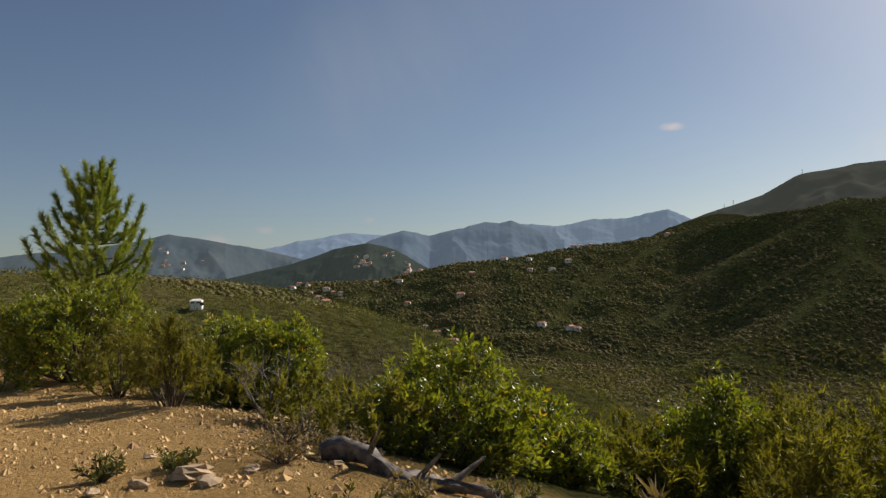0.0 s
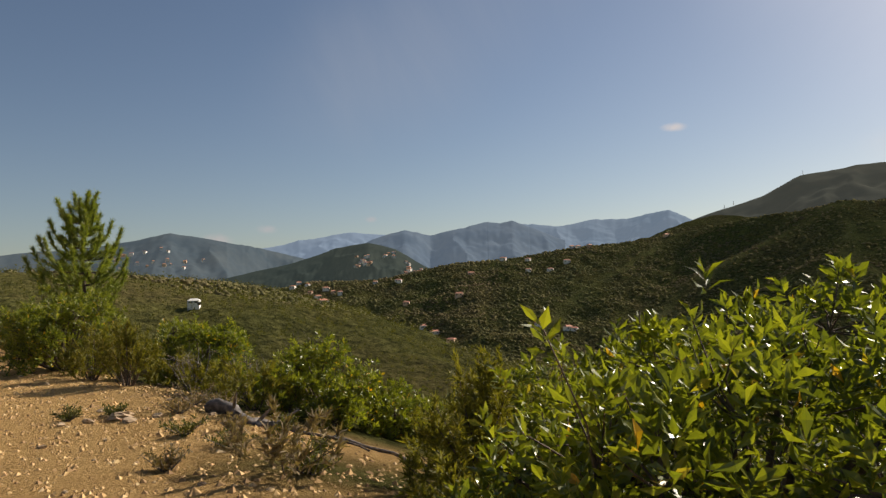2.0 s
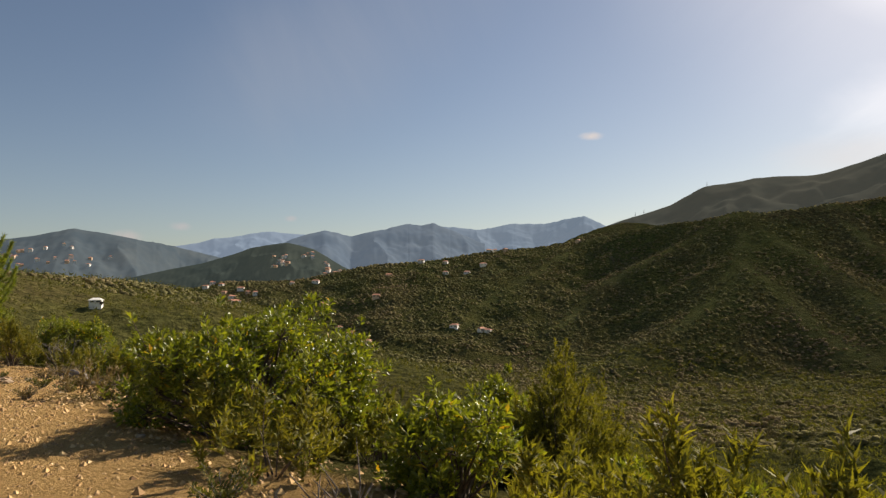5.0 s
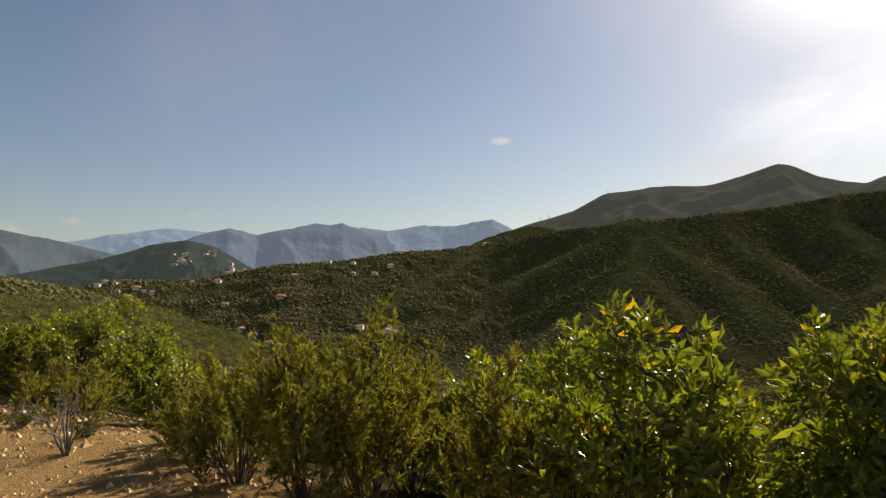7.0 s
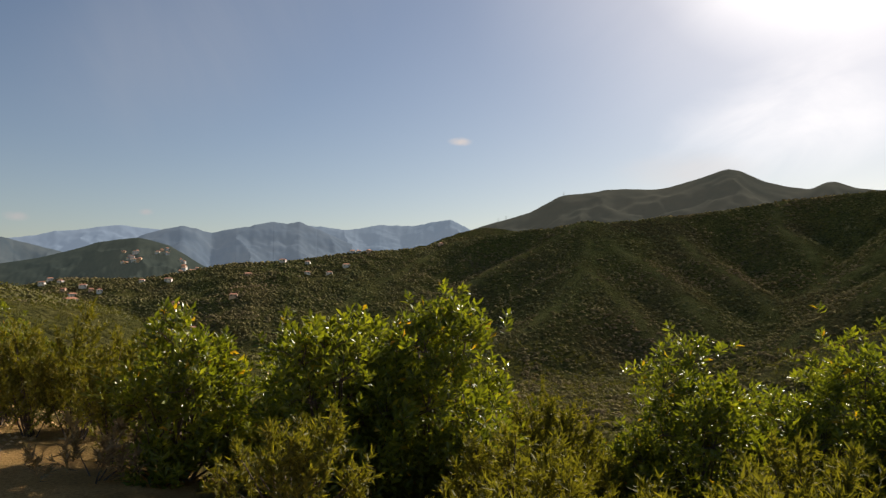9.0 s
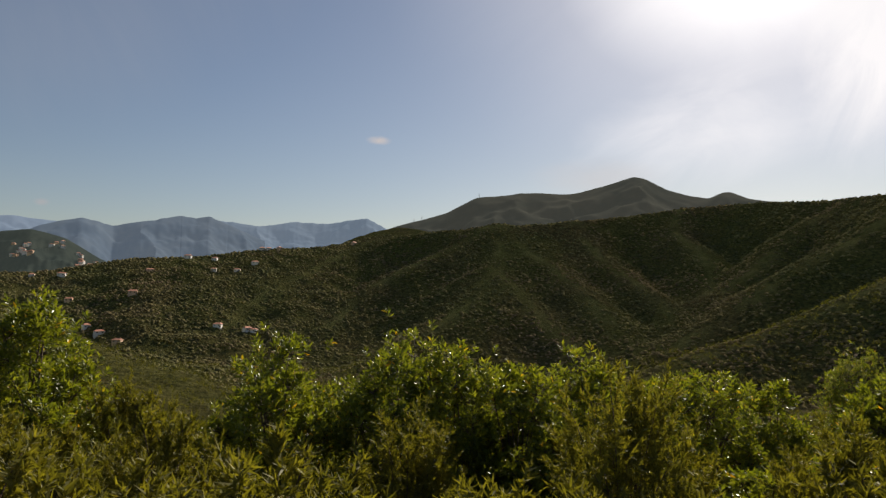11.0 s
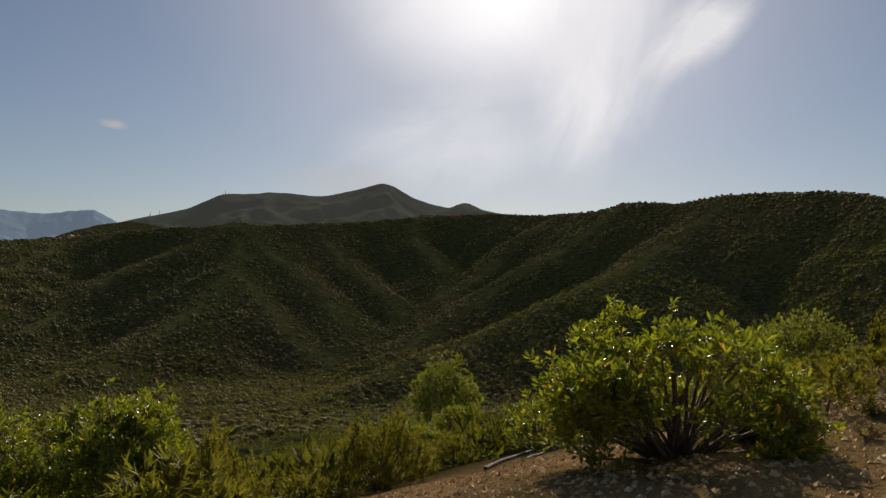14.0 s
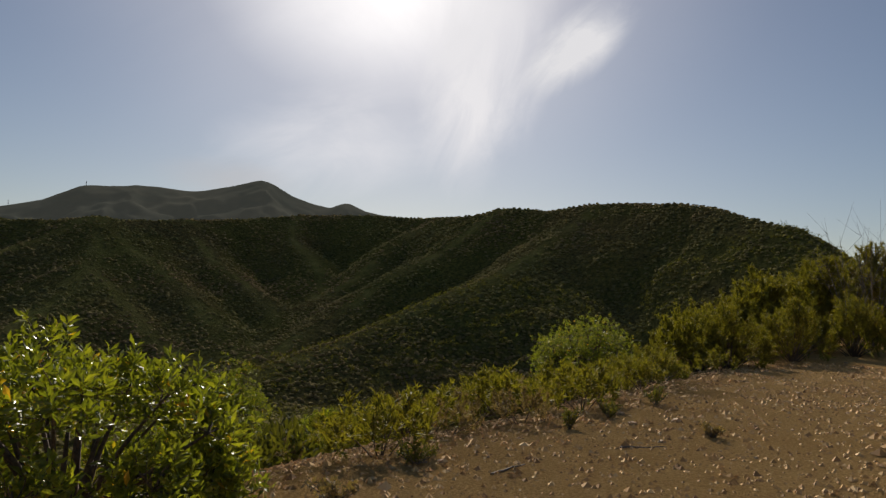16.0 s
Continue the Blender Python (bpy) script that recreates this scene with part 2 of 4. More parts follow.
# crests of the land: x, y, height; then the fall per metre to the sides
RIDGES = [
    ([(-150, 193, 10), (-128, 214, 10), (-118, 236, 9), (-108, 274, 7), (-92, 321, 3), (-81, 355, -3), (-71, 378, -8), (-52, 401, -17), (-29, 404, -28), (-8, 385, -38), (13, 345, -50)], 0.24),
    ([(-166, 884, 11), (-75, 847, 10), (11, 850, 28), (81, 846, 32), (151, 837, 42), (230, 870, 49), (299, 902, 58), (390, 975, 92)], 0.27),
    ([(294, 833, 56), (333, 734, 65), (386, 642, 67), (478, 631, 76), (552, 638, 86), (640, 628, 100), (696, 569, 106), (696, 489, 99), (675, 398, 93), (631, 315, 93), (625, 284, 92), (617, 255, 87), (605, 220, 90), (590, 177, 88), (572, 133, 83), (551, 96, 77), (525, 73, 66), (499, 47, 55), (477, 28, 51), (453, 14, 37), (434, 6, 29), (404, -5, 16)], 0.8),
    ([(597, 198, 84), (530, 203, 56), (491, 205, 38), (450, 207, 22), (407, 214, 9), (353, 221, -9), (303, 228, -25), (261, 229, -34), (233, 227, -40)], 0.52),
    ([(631, 315, 93), (574, 333, 59), (522, 338, 37), (470, 340, 14), (426, 338, -8), (384, 339, -24), (339, 334, -41)], 0.52),
    ([(685, 418, 92), (620, 424, 73), (571, 422, 46), (523, 417, 21), (483, 416, -2)], 0.52),
    ([(640, 627, 99), (584, 584, 72), (562, 522, 41), (530, 469, 15), (490, 438, -7)], 0.52),
    ([(386, 642, 67), (377, 566, 36), (371, 486, 5), (366, 428, -19), (352, 388, -37)], 0.52),
    ([(478, 631, 75), (461, 563, 39), (450, 501, 12), (439, 446, -12), (426, 416, -30)], 0.52),
    ([(384, 637, 66), (357, 589, 41), (326, 537, 19), (288, 490, -4), (242, 457, -21), (201, 431, -35), (168, 401, -49)], 0.52),
    ([(326, 537, 18), (319, 460, -15), (315, 403, -41), (310, 370, -55)], 0.52),
    ([(386, 642, 66), (321, 630, 41), (256, 613, 15), (203, 589, -16), (165, 548, -38)], 0.52),
    ([(294, 833, 56), (215, 752, 21), (149, 684, -9), (118, 629, -27), (91, 572, -46)], 0.52),
]


def rounded(pts):
    """The same line with its corners cut twice, so that crests and peaks are round."""
    for _ in range(2):
        new_pts = [pts[0]]
        for p, q in zip(pts, pts[1:]):
            new_pts += [tuple(0.78 * a_ + 0.22 * b_ for a_, b_ in zip(p, q)), tuple(0.22 * a_ + 0.78 * b_ for a_, b_ in zip(p, q))]
        pts = new_pts + [pts[-1]]
    return pts


RIDGES = [(rounded(crest), fall) for i, (crest, fall) in enumerate(RIDGES)]


def to_line(x, y, pts, with_run=False):
    """Distance to a polyline, signed (left is plus), and the height along it."""
    best = np.full(x.shape, 1e12)
    side = np.ones(x.shape)
    high = np.zeros(x.shape)
    run, gone = np.zeros(x.shape), 0.0
    for (x0, y0, z0), (x1, y1, z1) in zip(pts, pts[1:]):
        dx, dy = x1 - x0, y1 - y0
        u = np.clip(((x - x0) * dx + (y - y0) * dy) / (dx * dx + dy * dy), 0, 1)
        d2 = (x - x0 - u * dx) ** 2 + (y - y0 - u * dy) ** 2
        near = d2 < best
        best = np.where(near, d2, best)
        side = np.where(near, np.where(dx * (y - y0) - dy * (x - x0) > 0, 1.0, -1.0), side)
        high = np.where(near, z0 + u * (z1 - z0), high)
        run = np.where(near, gone + u * math.hypot(dx, dy), run)
        gone += math.hypot(dx, dy)
    return (np.sqrt(best) * side, high, run) if with_run else (np.sqrt(best) * side, high)


def waves(x, y, size, seed, octaves=4):
    """Smooth uneven relief between about -1 and 1."""
    rng = np.random.default_rng(seed)
    out, amp = np.zeros(x.shape), 1.0
    for _ in range(octaves):
        for _ in range(3):
            th, ph = rng.uniform(0, 2 * np.pi, 2)
            k = 2 * np.pi / size * rng.uniform(0.7, 1.3)
            out += amp / 3 * np.sin(k * (x * np.cos(th) + y * np.sin(th)) + ph + 1.3 * np.sin(k * 0.6 * (y * np.cos(th) - x * np.sin(th)) + ph * 2))
        size, amp = size * 0.47, amp * 0.55
    return out


def ground_z(x, y):
    x, y = np.asarray(x, float), np.asarray(y, float)
    s, zt = to_line(x, y, EDGE)
    g = np.where(s > 0, np.sqrt(s * s + 2.2) - 1.483, 0.0)
    shelf = zt - 80 * (1 - np.exp(-0.34 * g / 80)) + np.where(s < 0, 0.015 * -s, 0)
    shelf = shelf + 0.03 * waves(x, y, 3.0, 5) + np.clip(s, 0, 60) / 60 * 1.6 * waves(x, y, 30.0, 6)
    shelf = np.maximum(shelf, -74)
    k = 3.5
    total = np.exp(np.clip((shelf + 75) / k, 0, 60))
    far_off = np.clip(np.hypot(x - 14, y + 14) / 300, 0, 1)
    wx, wy = x + far_off * 5 * waves(x, y, 210, 11, 3), y + far_off * 5 * waves(x, y, 210, 12, 3)
    for i, (crest, fall) in enumerate(RIDGES):
        d, zc, run = to_line(wx, wy, crest, True)
        d = np.abs(d)
        # side gullies and ribs run down from the crest
        rib = np.abs(np.sin(run / (44 if i < 3 else 30) + 0.9 * np.sin(run / 95 + i) + 0.25 * waves(x, y, 120, 40 + i, 2)))
        h = zc - fall * (np.sqrt(d * d + 196) - 14) * (1.08 - (0.16 if i == 1 else 0.12) * rib) + np.clip(d / 60, 0, 1) * 3.0 * waves(x, y, 90, 20 + i)
        total += np.exp(np.clip((np.maximum(h, -90) + 75) / k, -40, 150))
    total += np.exp((-60 + 75) / k)
    z = k * np.log(total) - 75
    near = np.exp(-((np.clip(np.hypot(x - 14, y + 14) - 40, 0, None)) / 30) ** 2)
    return z * (1 - near) + shelf * near


def spur_gap(x, y):
    """Distance to the nearest spur crest, where grass grows between the woods."""
    far_off = np.clip(np.hypot(x - 14, y + 14) / 300, 0, 1)
    wx, wy = x + far_off * 5 * waves(x, y, 210, 11, 3), y + far_off * 5 * waves(x, y, 210, 12, 3)
    return np.min([np.abs(to_line(wx, wy, crest)[0]) for crest, _ in RIDGES[3:]], axis=0)


def mesh_of(name, verts, faces, mat, smooth=True):
    me = bpy.data.meshes.new(name)
    verts = np.asarray(verts, np.float32)
    me.vertices.add(len(verts))
    me.vertices.foreach_set("co", verts.ravel())
    faces = np.asarray(faces, np.int32)
    k = faces.shape[1]
    me.loops.add(faces.size)
    me.loops.foreach_set("vertex_index", faces.ravel())
    me.polygons.add(len(faces))
    me.polygons.foreach_set("loop_start", np.arange(0, faces.size, k, dtype=np.int32))
    me.polygons.foreach_set("use_smooth", np.full(len(faces), smooth))
    me.update(calc_edges=True)
    me.materials.append(mat)
    return me


def grid_faces(nu, nv, closed=False):
    i, j = np.meshgrid(np.arange(nu - 1), np.arange(nv if closed else nv - 1), indexing="ij")
    j2 = (j + 1) % nv
    return np.stack([i * nv + j, (i + 1) * nv + j, (i + 1) * nv + j2, i * nv + j2], -1).reshape(-1, 4)


# one sheet round the middle of the way, finer where it is near and in the valley
CX, CY = 14.0, -14.0
heads = np.concatenate([np.arange(-50, 100, 0.35), np.arange(100, 310, 2.5)])
rads = np.concatenate([np.linspace(0.3, 45, 120), 45 * (600 / 45) ** (np.arange(1, 126) / 125), np.linspace(600, 1500, 115)[1:], 1500 * (4900 / 1500) ** (np.arange(1, 19) / 18)])
ra, he = np.meshgrid(rads, np.radians(heads), indexing="ij")
gx, gy = CX + ra * np.sin(he), CY + ra * np.cos(he)
gz = ground_z(gx, gy)
ground = new("ground", mesh_of("ground", np.stack([gx, gy, gz], -1).reshape(-1, 3), grid_faces(len(rads), len(heads), True)[:, ::-1], GROUND))
s_, _ = to_line(gx, gy, EDGE)
bare = np.clip((1.9 - s_ + 0.8 * waves(gx, gy, 4, 9)) / 1.5, 0, 1) * (s_ > -14)
clear = np.exp(-(((gx - 28.8) / 7.2) ** 2 + ((gy + 18.0) / 3.6) ** 2))
clear = np.maximum(clear, np.exp(-(((gx - 1.0) / 2.6) ** 2 + ((gy - 5.6) / 2.0) ** 2)))
bare = np.maximum(bare, np.clip(clear * 1.6 - 0.3, 0, 1))
att = ground.data.attributes.new("bare", "FLOAT", "POINT")
att.data.foreach_set("value", bare.astype(np.float32).ravel())
grass = np.exp(-(spur_gap(gx, gy) / 9) ** 2) * np.clip(0.5 + 0.7 * waves(gx, gy, 70, 15, 4), 0, 0.85)
att = ground.data.attributes.new("grass", "FLOAT", "POINT")
att.data.foreach_set("value", grass.astype(np.float32).ravel())
tagged(ground, "dry scrub hillside with a sandy track along it", "ground", kind="structure")

# name, crest, two colours with haze mixed in, strength of the haze glow
FAR_RANGES = [
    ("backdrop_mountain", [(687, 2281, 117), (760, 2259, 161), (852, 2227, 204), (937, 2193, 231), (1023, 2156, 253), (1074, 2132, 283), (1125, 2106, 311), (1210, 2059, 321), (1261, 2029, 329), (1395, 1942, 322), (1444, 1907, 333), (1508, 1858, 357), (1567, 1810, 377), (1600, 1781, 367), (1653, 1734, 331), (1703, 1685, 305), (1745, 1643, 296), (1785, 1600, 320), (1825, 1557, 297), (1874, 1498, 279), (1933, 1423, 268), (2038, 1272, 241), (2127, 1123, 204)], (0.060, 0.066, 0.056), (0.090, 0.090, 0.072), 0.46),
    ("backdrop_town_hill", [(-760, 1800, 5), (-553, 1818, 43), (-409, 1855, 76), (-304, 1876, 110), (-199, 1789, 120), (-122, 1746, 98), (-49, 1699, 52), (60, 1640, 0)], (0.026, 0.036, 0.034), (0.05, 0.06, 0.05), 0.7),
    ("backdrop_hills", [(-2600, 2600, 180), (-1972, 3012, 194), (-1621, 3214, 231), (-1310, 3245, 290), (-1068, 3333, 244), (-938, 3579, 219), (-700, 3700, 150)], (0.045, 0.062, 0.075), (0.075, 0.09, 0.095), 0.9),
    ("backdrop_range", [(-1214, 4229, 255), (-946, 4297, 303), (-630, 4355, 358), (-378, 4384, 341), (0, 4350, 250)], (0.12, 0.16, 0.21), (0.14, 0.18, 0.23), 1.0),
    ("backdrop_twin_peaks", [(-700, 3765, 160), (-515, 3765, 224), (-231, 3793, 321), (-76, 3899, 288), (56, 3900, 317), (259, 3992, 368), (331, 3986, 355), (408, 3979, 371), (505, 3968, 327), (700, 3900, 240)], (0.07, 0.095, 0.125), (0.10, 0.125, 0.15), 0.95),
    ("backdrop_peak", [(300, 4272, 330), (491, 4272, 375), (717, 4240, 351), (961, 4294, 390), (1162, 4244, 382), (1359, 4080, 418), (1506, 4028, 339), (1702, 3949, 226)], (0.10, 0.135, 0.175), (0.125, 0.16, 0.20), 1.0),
]


def range_flank(kind, d, x, y, run):
    """Fall and relief of a distant range at d metres from its crest: ribs and gullies that grow downhill."""
    steep, size = ((0.5, 260), (0.4, 160), (0.55, 420))[min(kind, 2)]
    far_down = np.minimum(np.abs(d) / 180, 1)
    rib = np.abs(np.sin(run / (size * 0.33) + 1.1 * waves(x, y, size * 1.3, 90 + kind, 2)))
    return far_down * (size * 0.075 * (0.6 - rib) + size * 0.03 * waves(x, y, size * 0.6, 80 + kind, 3)) - steep * (np.sqrt(d * d + 900) - 30)


def range_crest(kind, u):
    crest = np.array(FAR_RANGES[kind][1], float)
    k = np.arange(len(crest))
    px, py, pz = (np.interp(u, k, crest[:, c]) for c in range(3))
    run = np.interp(u, k, np.concatenate([[0], np.cumsum(np.hypot(*np.diff(crest[:, :2], axis=0).T))]))
    return px, py, pz, run


for i, (name, crest, low, high, haze_glow) in enumerate(FAR_RANGES):
    px, py, pz, run = range_crest(i, np.linspace(0, len(crest) - 1, 420))
    pz = np.convolve(np.pad(pz, 5, "edge"), np.ones(11) / 11, "valid") + (3.0, 1.5, 4.0)[min(i, 2)] * waves(px, py, 240, 70 + i, 3)
    out = np.hypot(px, py)
    rows_ = []
    for o in np.linspace(-1, 1, 91):
        d = o * abs(o) ** 0.3 * (620, 330, 620)[min(i, 2)]
        x, y = px + px / out * d, py + py / out * d
        rows_.append(np.stack([x, y, np.maximum(pz + range_flank(i, d, x, y, run), -70)], -1))
    ob = new(name, mesh_of(name, np.array(rows_).reshape(-1, 3), grid_faces(91, 420), hazed_material(name, tuple(0.55 * q for q in low), tuple(0.5 * q for q in high), haze_glow * 1.6)))
    tagged(ob, "wooded mountain behind the valley in light haze" if i == 0 else "hazy blue wooded mountains far behind the valley", "mountains", kind="structure")

# ================= plants =================
def part(name, me, parent, label=""):
    ob = new(name, me)
    ob.parent = parent
    if label:
        ob["label"] = label
    return ob


def thing(name, x, y, z, label, category, group="", kind=""):
    ob = new(name)
    ob.location = (x, y, z)
    return tagged(ob, label, category, group, kind)


def tubes(lines, sides=5):
    """Tapered limbs along lines of (point, radius)."""
    vs, fs, n0 = [], [], 0
    for line in lines:
        p = np.array([q[0] for q in line], float)
        r = np.array([q[1] for q in line], float)
        tan = np.gradient(p, axis=0)
        tan /= np.linalg.norm(tan, axis=1)[:, None] + 1e-9
        ref = np.where(np.abs(tan[:, 2:3]) > 0.9, np.array([[1.0, 0, 0]]), np.array([[0, 0, 1.0]]))
        e1 = np.cross(tan, ref)
        e1 /= np.linalg.norm(e1, axis=1)[:, None] + 1e-9
        e2 = np.cross(tan, e1)
        an = np.arange(sides) * 2 * np.pi / sides
        ring = p[:, None] + r[:, None, None] * (np.cos(an)[None, :, None] * e1[:, None] + np.sin(an)[None, :, None] * e2[:, None])
        vs.append(ring.reshape(-1, 3))
        fs.append(grid_faces(len(p), sides, True) + n0)
        n0 += len(p) * sides
    return np.concatenate(vs), np.concatenate(fs)


def frames_of(dirs, rng):
    """Two unit vectors square to each direction."""
    ref = rng.normal(size=dirs.shape)
    e1 = np.cross(dirs, ref)
    e1 /= np.linalg.norm(e1, axis=1)[:, None] + 1e-9
    return e1, np.cross(dirs, e1)


def leaves(pos, dirs, length, width, rng, fold=0.25):
    """Folded pointed leaves: five corners and four triangles each."""
    n = len(pos)
    e1, e2 = frames_of(dirs, rng)
    L = (length * rng.uniform(0.7, 1.25, n))[:, None]
    W = (width * rng.uniform(0.8, 1.2, n))[:, None]
    bend = e2 * L * 0.12
    base = pos
    mid = pos + dirs * L * 0.58
    v = np.stack([base, mid + e1 * W / 2 + e2 * W * fold, mid + bend * 0.2, mid - e1 * W / 2 + e2 * W * fold, pos + dirs * L - bend], 1)
    f = np.array([[0, 2, 1], [1, 2, 4], [0, 3, 2], [2, 3, 4]])
    return v.reshape(-1, 3), (np.arange(n)[:, None, None] * 5 + f).reshape(-1, 3)


def needles(pos, dirs, length, width, rng):
    """Thin three-cornered needles."""
    n = len(pos)
    e1, _ = frames_of(dirs, rng)
    L = (length * rng.uniform(0.6, 1.3, n))[:, None]
    v = np.stack([pos - e1 * width / 2, pos + e1 * width / 2, pos + dirs * L], 1)
    return v.reshape(-1, 3), np.arange(n * 3).reshape(-1, 3)


def unit(v):
    return v / (np.linalg.norm(v, axis=-1, keepdims=True) + 1e-9)


def lobes(rng, n, w, h):
    """Uneven crown: centres and radii of the heads of the main limbs."""
    an = rng.uniform(0, 2 * np.pi) + np.arange(n) * 2.4
    rr = w * 0.35 * np.sqrt((np.arange(n) + 0.3) / n)
    c = np.stack([rr * np.cos(an), rr * np.sin(an), h * (0.78 - 0.42 * (rr / (w * 0.35)) ** 2 * rng.uniform(0.3, 1.1, n))], -1)
    r = np.minimum(w, h) * rng.uniform(0.11, 0.24, n)
    c[:, 2] += h * rng.normal(0, 0.08, n)
    return c, r


def stems_to(rng, ends, r0, droop=0.1):
    lines = []
    for e in ends:
        b0 = np.array([rng.normal(0, r0 * 2), rng.normal(0, r0 * 2), -0.15])
        m = b0 * 0.6 + np.array(e) * np.array([0.32, 0.32, 0.5]) + rng.normal(0, 0.05, 3)
        us = np.linspace(0, 1, 6)[:, None]
        p = (1 - us) ** 2 * b0 + 2 * us * (1 - us) * m + us ** 2 * np.array(e)
        lines.append([(q, r0 * (1 - 0.75 * i / 5)) for i, q in enumerate(p)])
    return lines


def strawberry_tree(x, y, top, w, seed, label, leaf=0.11, density=1.0, shoots=1.3):
    """Broad-leaved evergreen shrub: limbs, twigs and whorls of folded leaves."""
    rng = np.random.default_rng(seed)
    z = float(ground_z(x, y))
    h = max(top - z, 0.45 * w, 0.6)
    ob = thing("strawberry_tree", x, y, z, label, "shrub", "evergreen shrubs beside the track")
    n = int(7 + 4 * w)
    c, r = lobes(rng, n, w, h)
    c[:, 2] *= h / (c[:, 2] + r).max()
    low = int(n * 1.8 * max(1.0, h / w))
    an = rng.uniform(0, 2 * np.pi, low)
    c = np.concatenate([c, np.stack([0.36 * w * np.cos(an), 0.36 * w * np.sin(an), h * rng.uniform(0.05, 0.6, low)], -1)])
    r = np.concatenate([r, np.minimum(w, h) * rng.uniform(0.17, 0.26, low)])
    lines = stems_to(rng, c, 0.012 + 0.009 * w)
    tips, ways = [], []
    high = np.argsort(-c[:, 2])[:max(3, n // 2)]
    for _ in range(int(shoots * w) if density == 1 else 0):
        foot = c[rng.choice(high)] + rng.normal(0, 0.1, 3)
        tall = np.array([rng.normal(0, 0.1), rng.normal(0, 0.1), 1.0]) * rng.uniform(0.22, 0.5)
        lines.append([(foot, 0.007), (foot + tall * 0.5 + rng.normal(0, 0.02, 3), 0.005), (foot + tall, 0.003)])
        tips.append(foot + tall * rng.uniform(0.55, 1.0, (4, 1)))
        ways.append(unit(tall + rng.normal(0, 0.18, (4, 3))))
    for ci, ri in zip(c, r):
        m = int(np.clip(26 * (ri / 0.35) ** 2 * 0.13 / leaf * 1.2 * density, 6, 38))
        d = unit(rng.normal(size=(m, 3)) + np.array([0, 0, 0.45]))
        d = d[d[:, 2] > -0.55]
        reach = ri * rng.uniform(0.55, 1.12, len(d)) * (1 + 0.75 * rng.random(len(d)) * (rng.random(len(d)) > 0.88))
        tips.append(ci + d * reach[:, None])
        ways.append(unit(d * 0.7 + np.array([0, 0, 0.75]) + rng.normal(0, 0.25, d.shape)))
        for q in range(0, len(d), 3 if density == 1 else 12):
            lines.append([(ci, 0.008), (ci + d[q] * reach[q] * 0.5 + rng.normal(0, 0.03, 3), 0.005), (ci + d[q] * reach[q], 0.003)])
    tips, ways = np.concatenate(tips), np.concatenate(ways)
    per = 9 if density == 1 else 7
    pos = np.repeat(tips, per, 0)
    axis = np.repeat(ways, per, 0)
    k = np.tile(np.arange(per), len(tips))
    pos = pos - axis * (k * leaf * 0.11)[:, None]
    e1, e2 = frames_of(ways, rng)
    e1, e2 = np.repeat(e1, per, 0), np.repeat(e2, per, 0)
    th = k * 2.4 + rng.uniform(0, 0.5, len(k))
    lift = 0.95 - 0.085 * k
    dirs = unit(axis * lift[:, None] + np.cos(th)[:, None] * e1 * 0.75 + np.sin(th)[:, None] * e2 * 0.75)
    v, f = leaves(pos, dirs, leaf, leaf * 0.36, rng)
    part("branchwork", mesh_of("branchwork", *tubes(lines, 4), BARK), ob, "thin brown branches")
    part("foliage", mesh_of("foliage", v, f, ARB_LEAF, False), ob, "glossy yellow-green leaves in whorls")
    return ob


def tree_heather(x, y, top, w, seed, label, fine=0.075, density=1.0, mat=None):
    """Feathery upright shrub: many thin stems set with short needles in plumes."""
    rng = np.random.default_rng(seed)
    z = float(ground_z(x, y))
    h = max(top - z, 0.4 * w, 0.5)
    ob = thing("tree_heather", x, y, z, label, "shrub", "heather shrubs beside the track")
    n = int(np.clip(30 * w * density, 16, 100))
    an = rng.uniform(0, 2 * np.pi, n)
    rr = 0.5 * w * np.sqrt(rng.random(n))
    tall = h * (1 - 0.55 * (rr / (0.5 * w)) ** 2) * rng.uniform(0.62, 1.0, n)
    ends = np.stack([rr * np.cos(an), rr * np.sin(an), tall], -1)
    lines = stems_to(rng, ends[::2 if density == 1 else 5], 0.008 + 0.004 * w)
    pos, dirs = [], []
    for e in ends:
        side = unit(np.array([e[0], e[1], 0.0]) + 1e-6) * 0.25
        plume = h * rng.uniform(0.28, 0.5)
        shoots = rng.integers(7, 12) if density == 1 else 7
        for s in range(shoots):
            u = s / shoots
            start = e - np.array([side[0], side[1], 1.0]) * plume * u * 0.9
            d0 = unit(np.array([0, 0, 1.0]) + side * 0.6 + rng.normal(0, 0.35 + 0.3 * u, 3))
            ln = plume * (0.25 + 0.35 * u) * rng.uniform(0.7, 1.2)
            m = int(np.clip(26 * ln / 0.2 * (1 if density == 1 else 0.6), 8, 60))
            q = rng.random(m)[:, None]
            pos.append(start + d0 * q * ln)
            dirs.append(unit(d0 * 0.9 + rng.normal(0, 0.55, (m, 3))))
    v, f = needles(np.concatenate(pos), np.concatenate(dirs), fine, fine * 0.24, rng)
    part("branchwork", mesh_of("branchwork", *tubes(lines, 4), BARK), ob, "thin brown stems")
    part("foliage", mesh_of("foliage", v, f, mat or HEA_LEAF, False), ob, "feathery olive-green needles")
    return ob


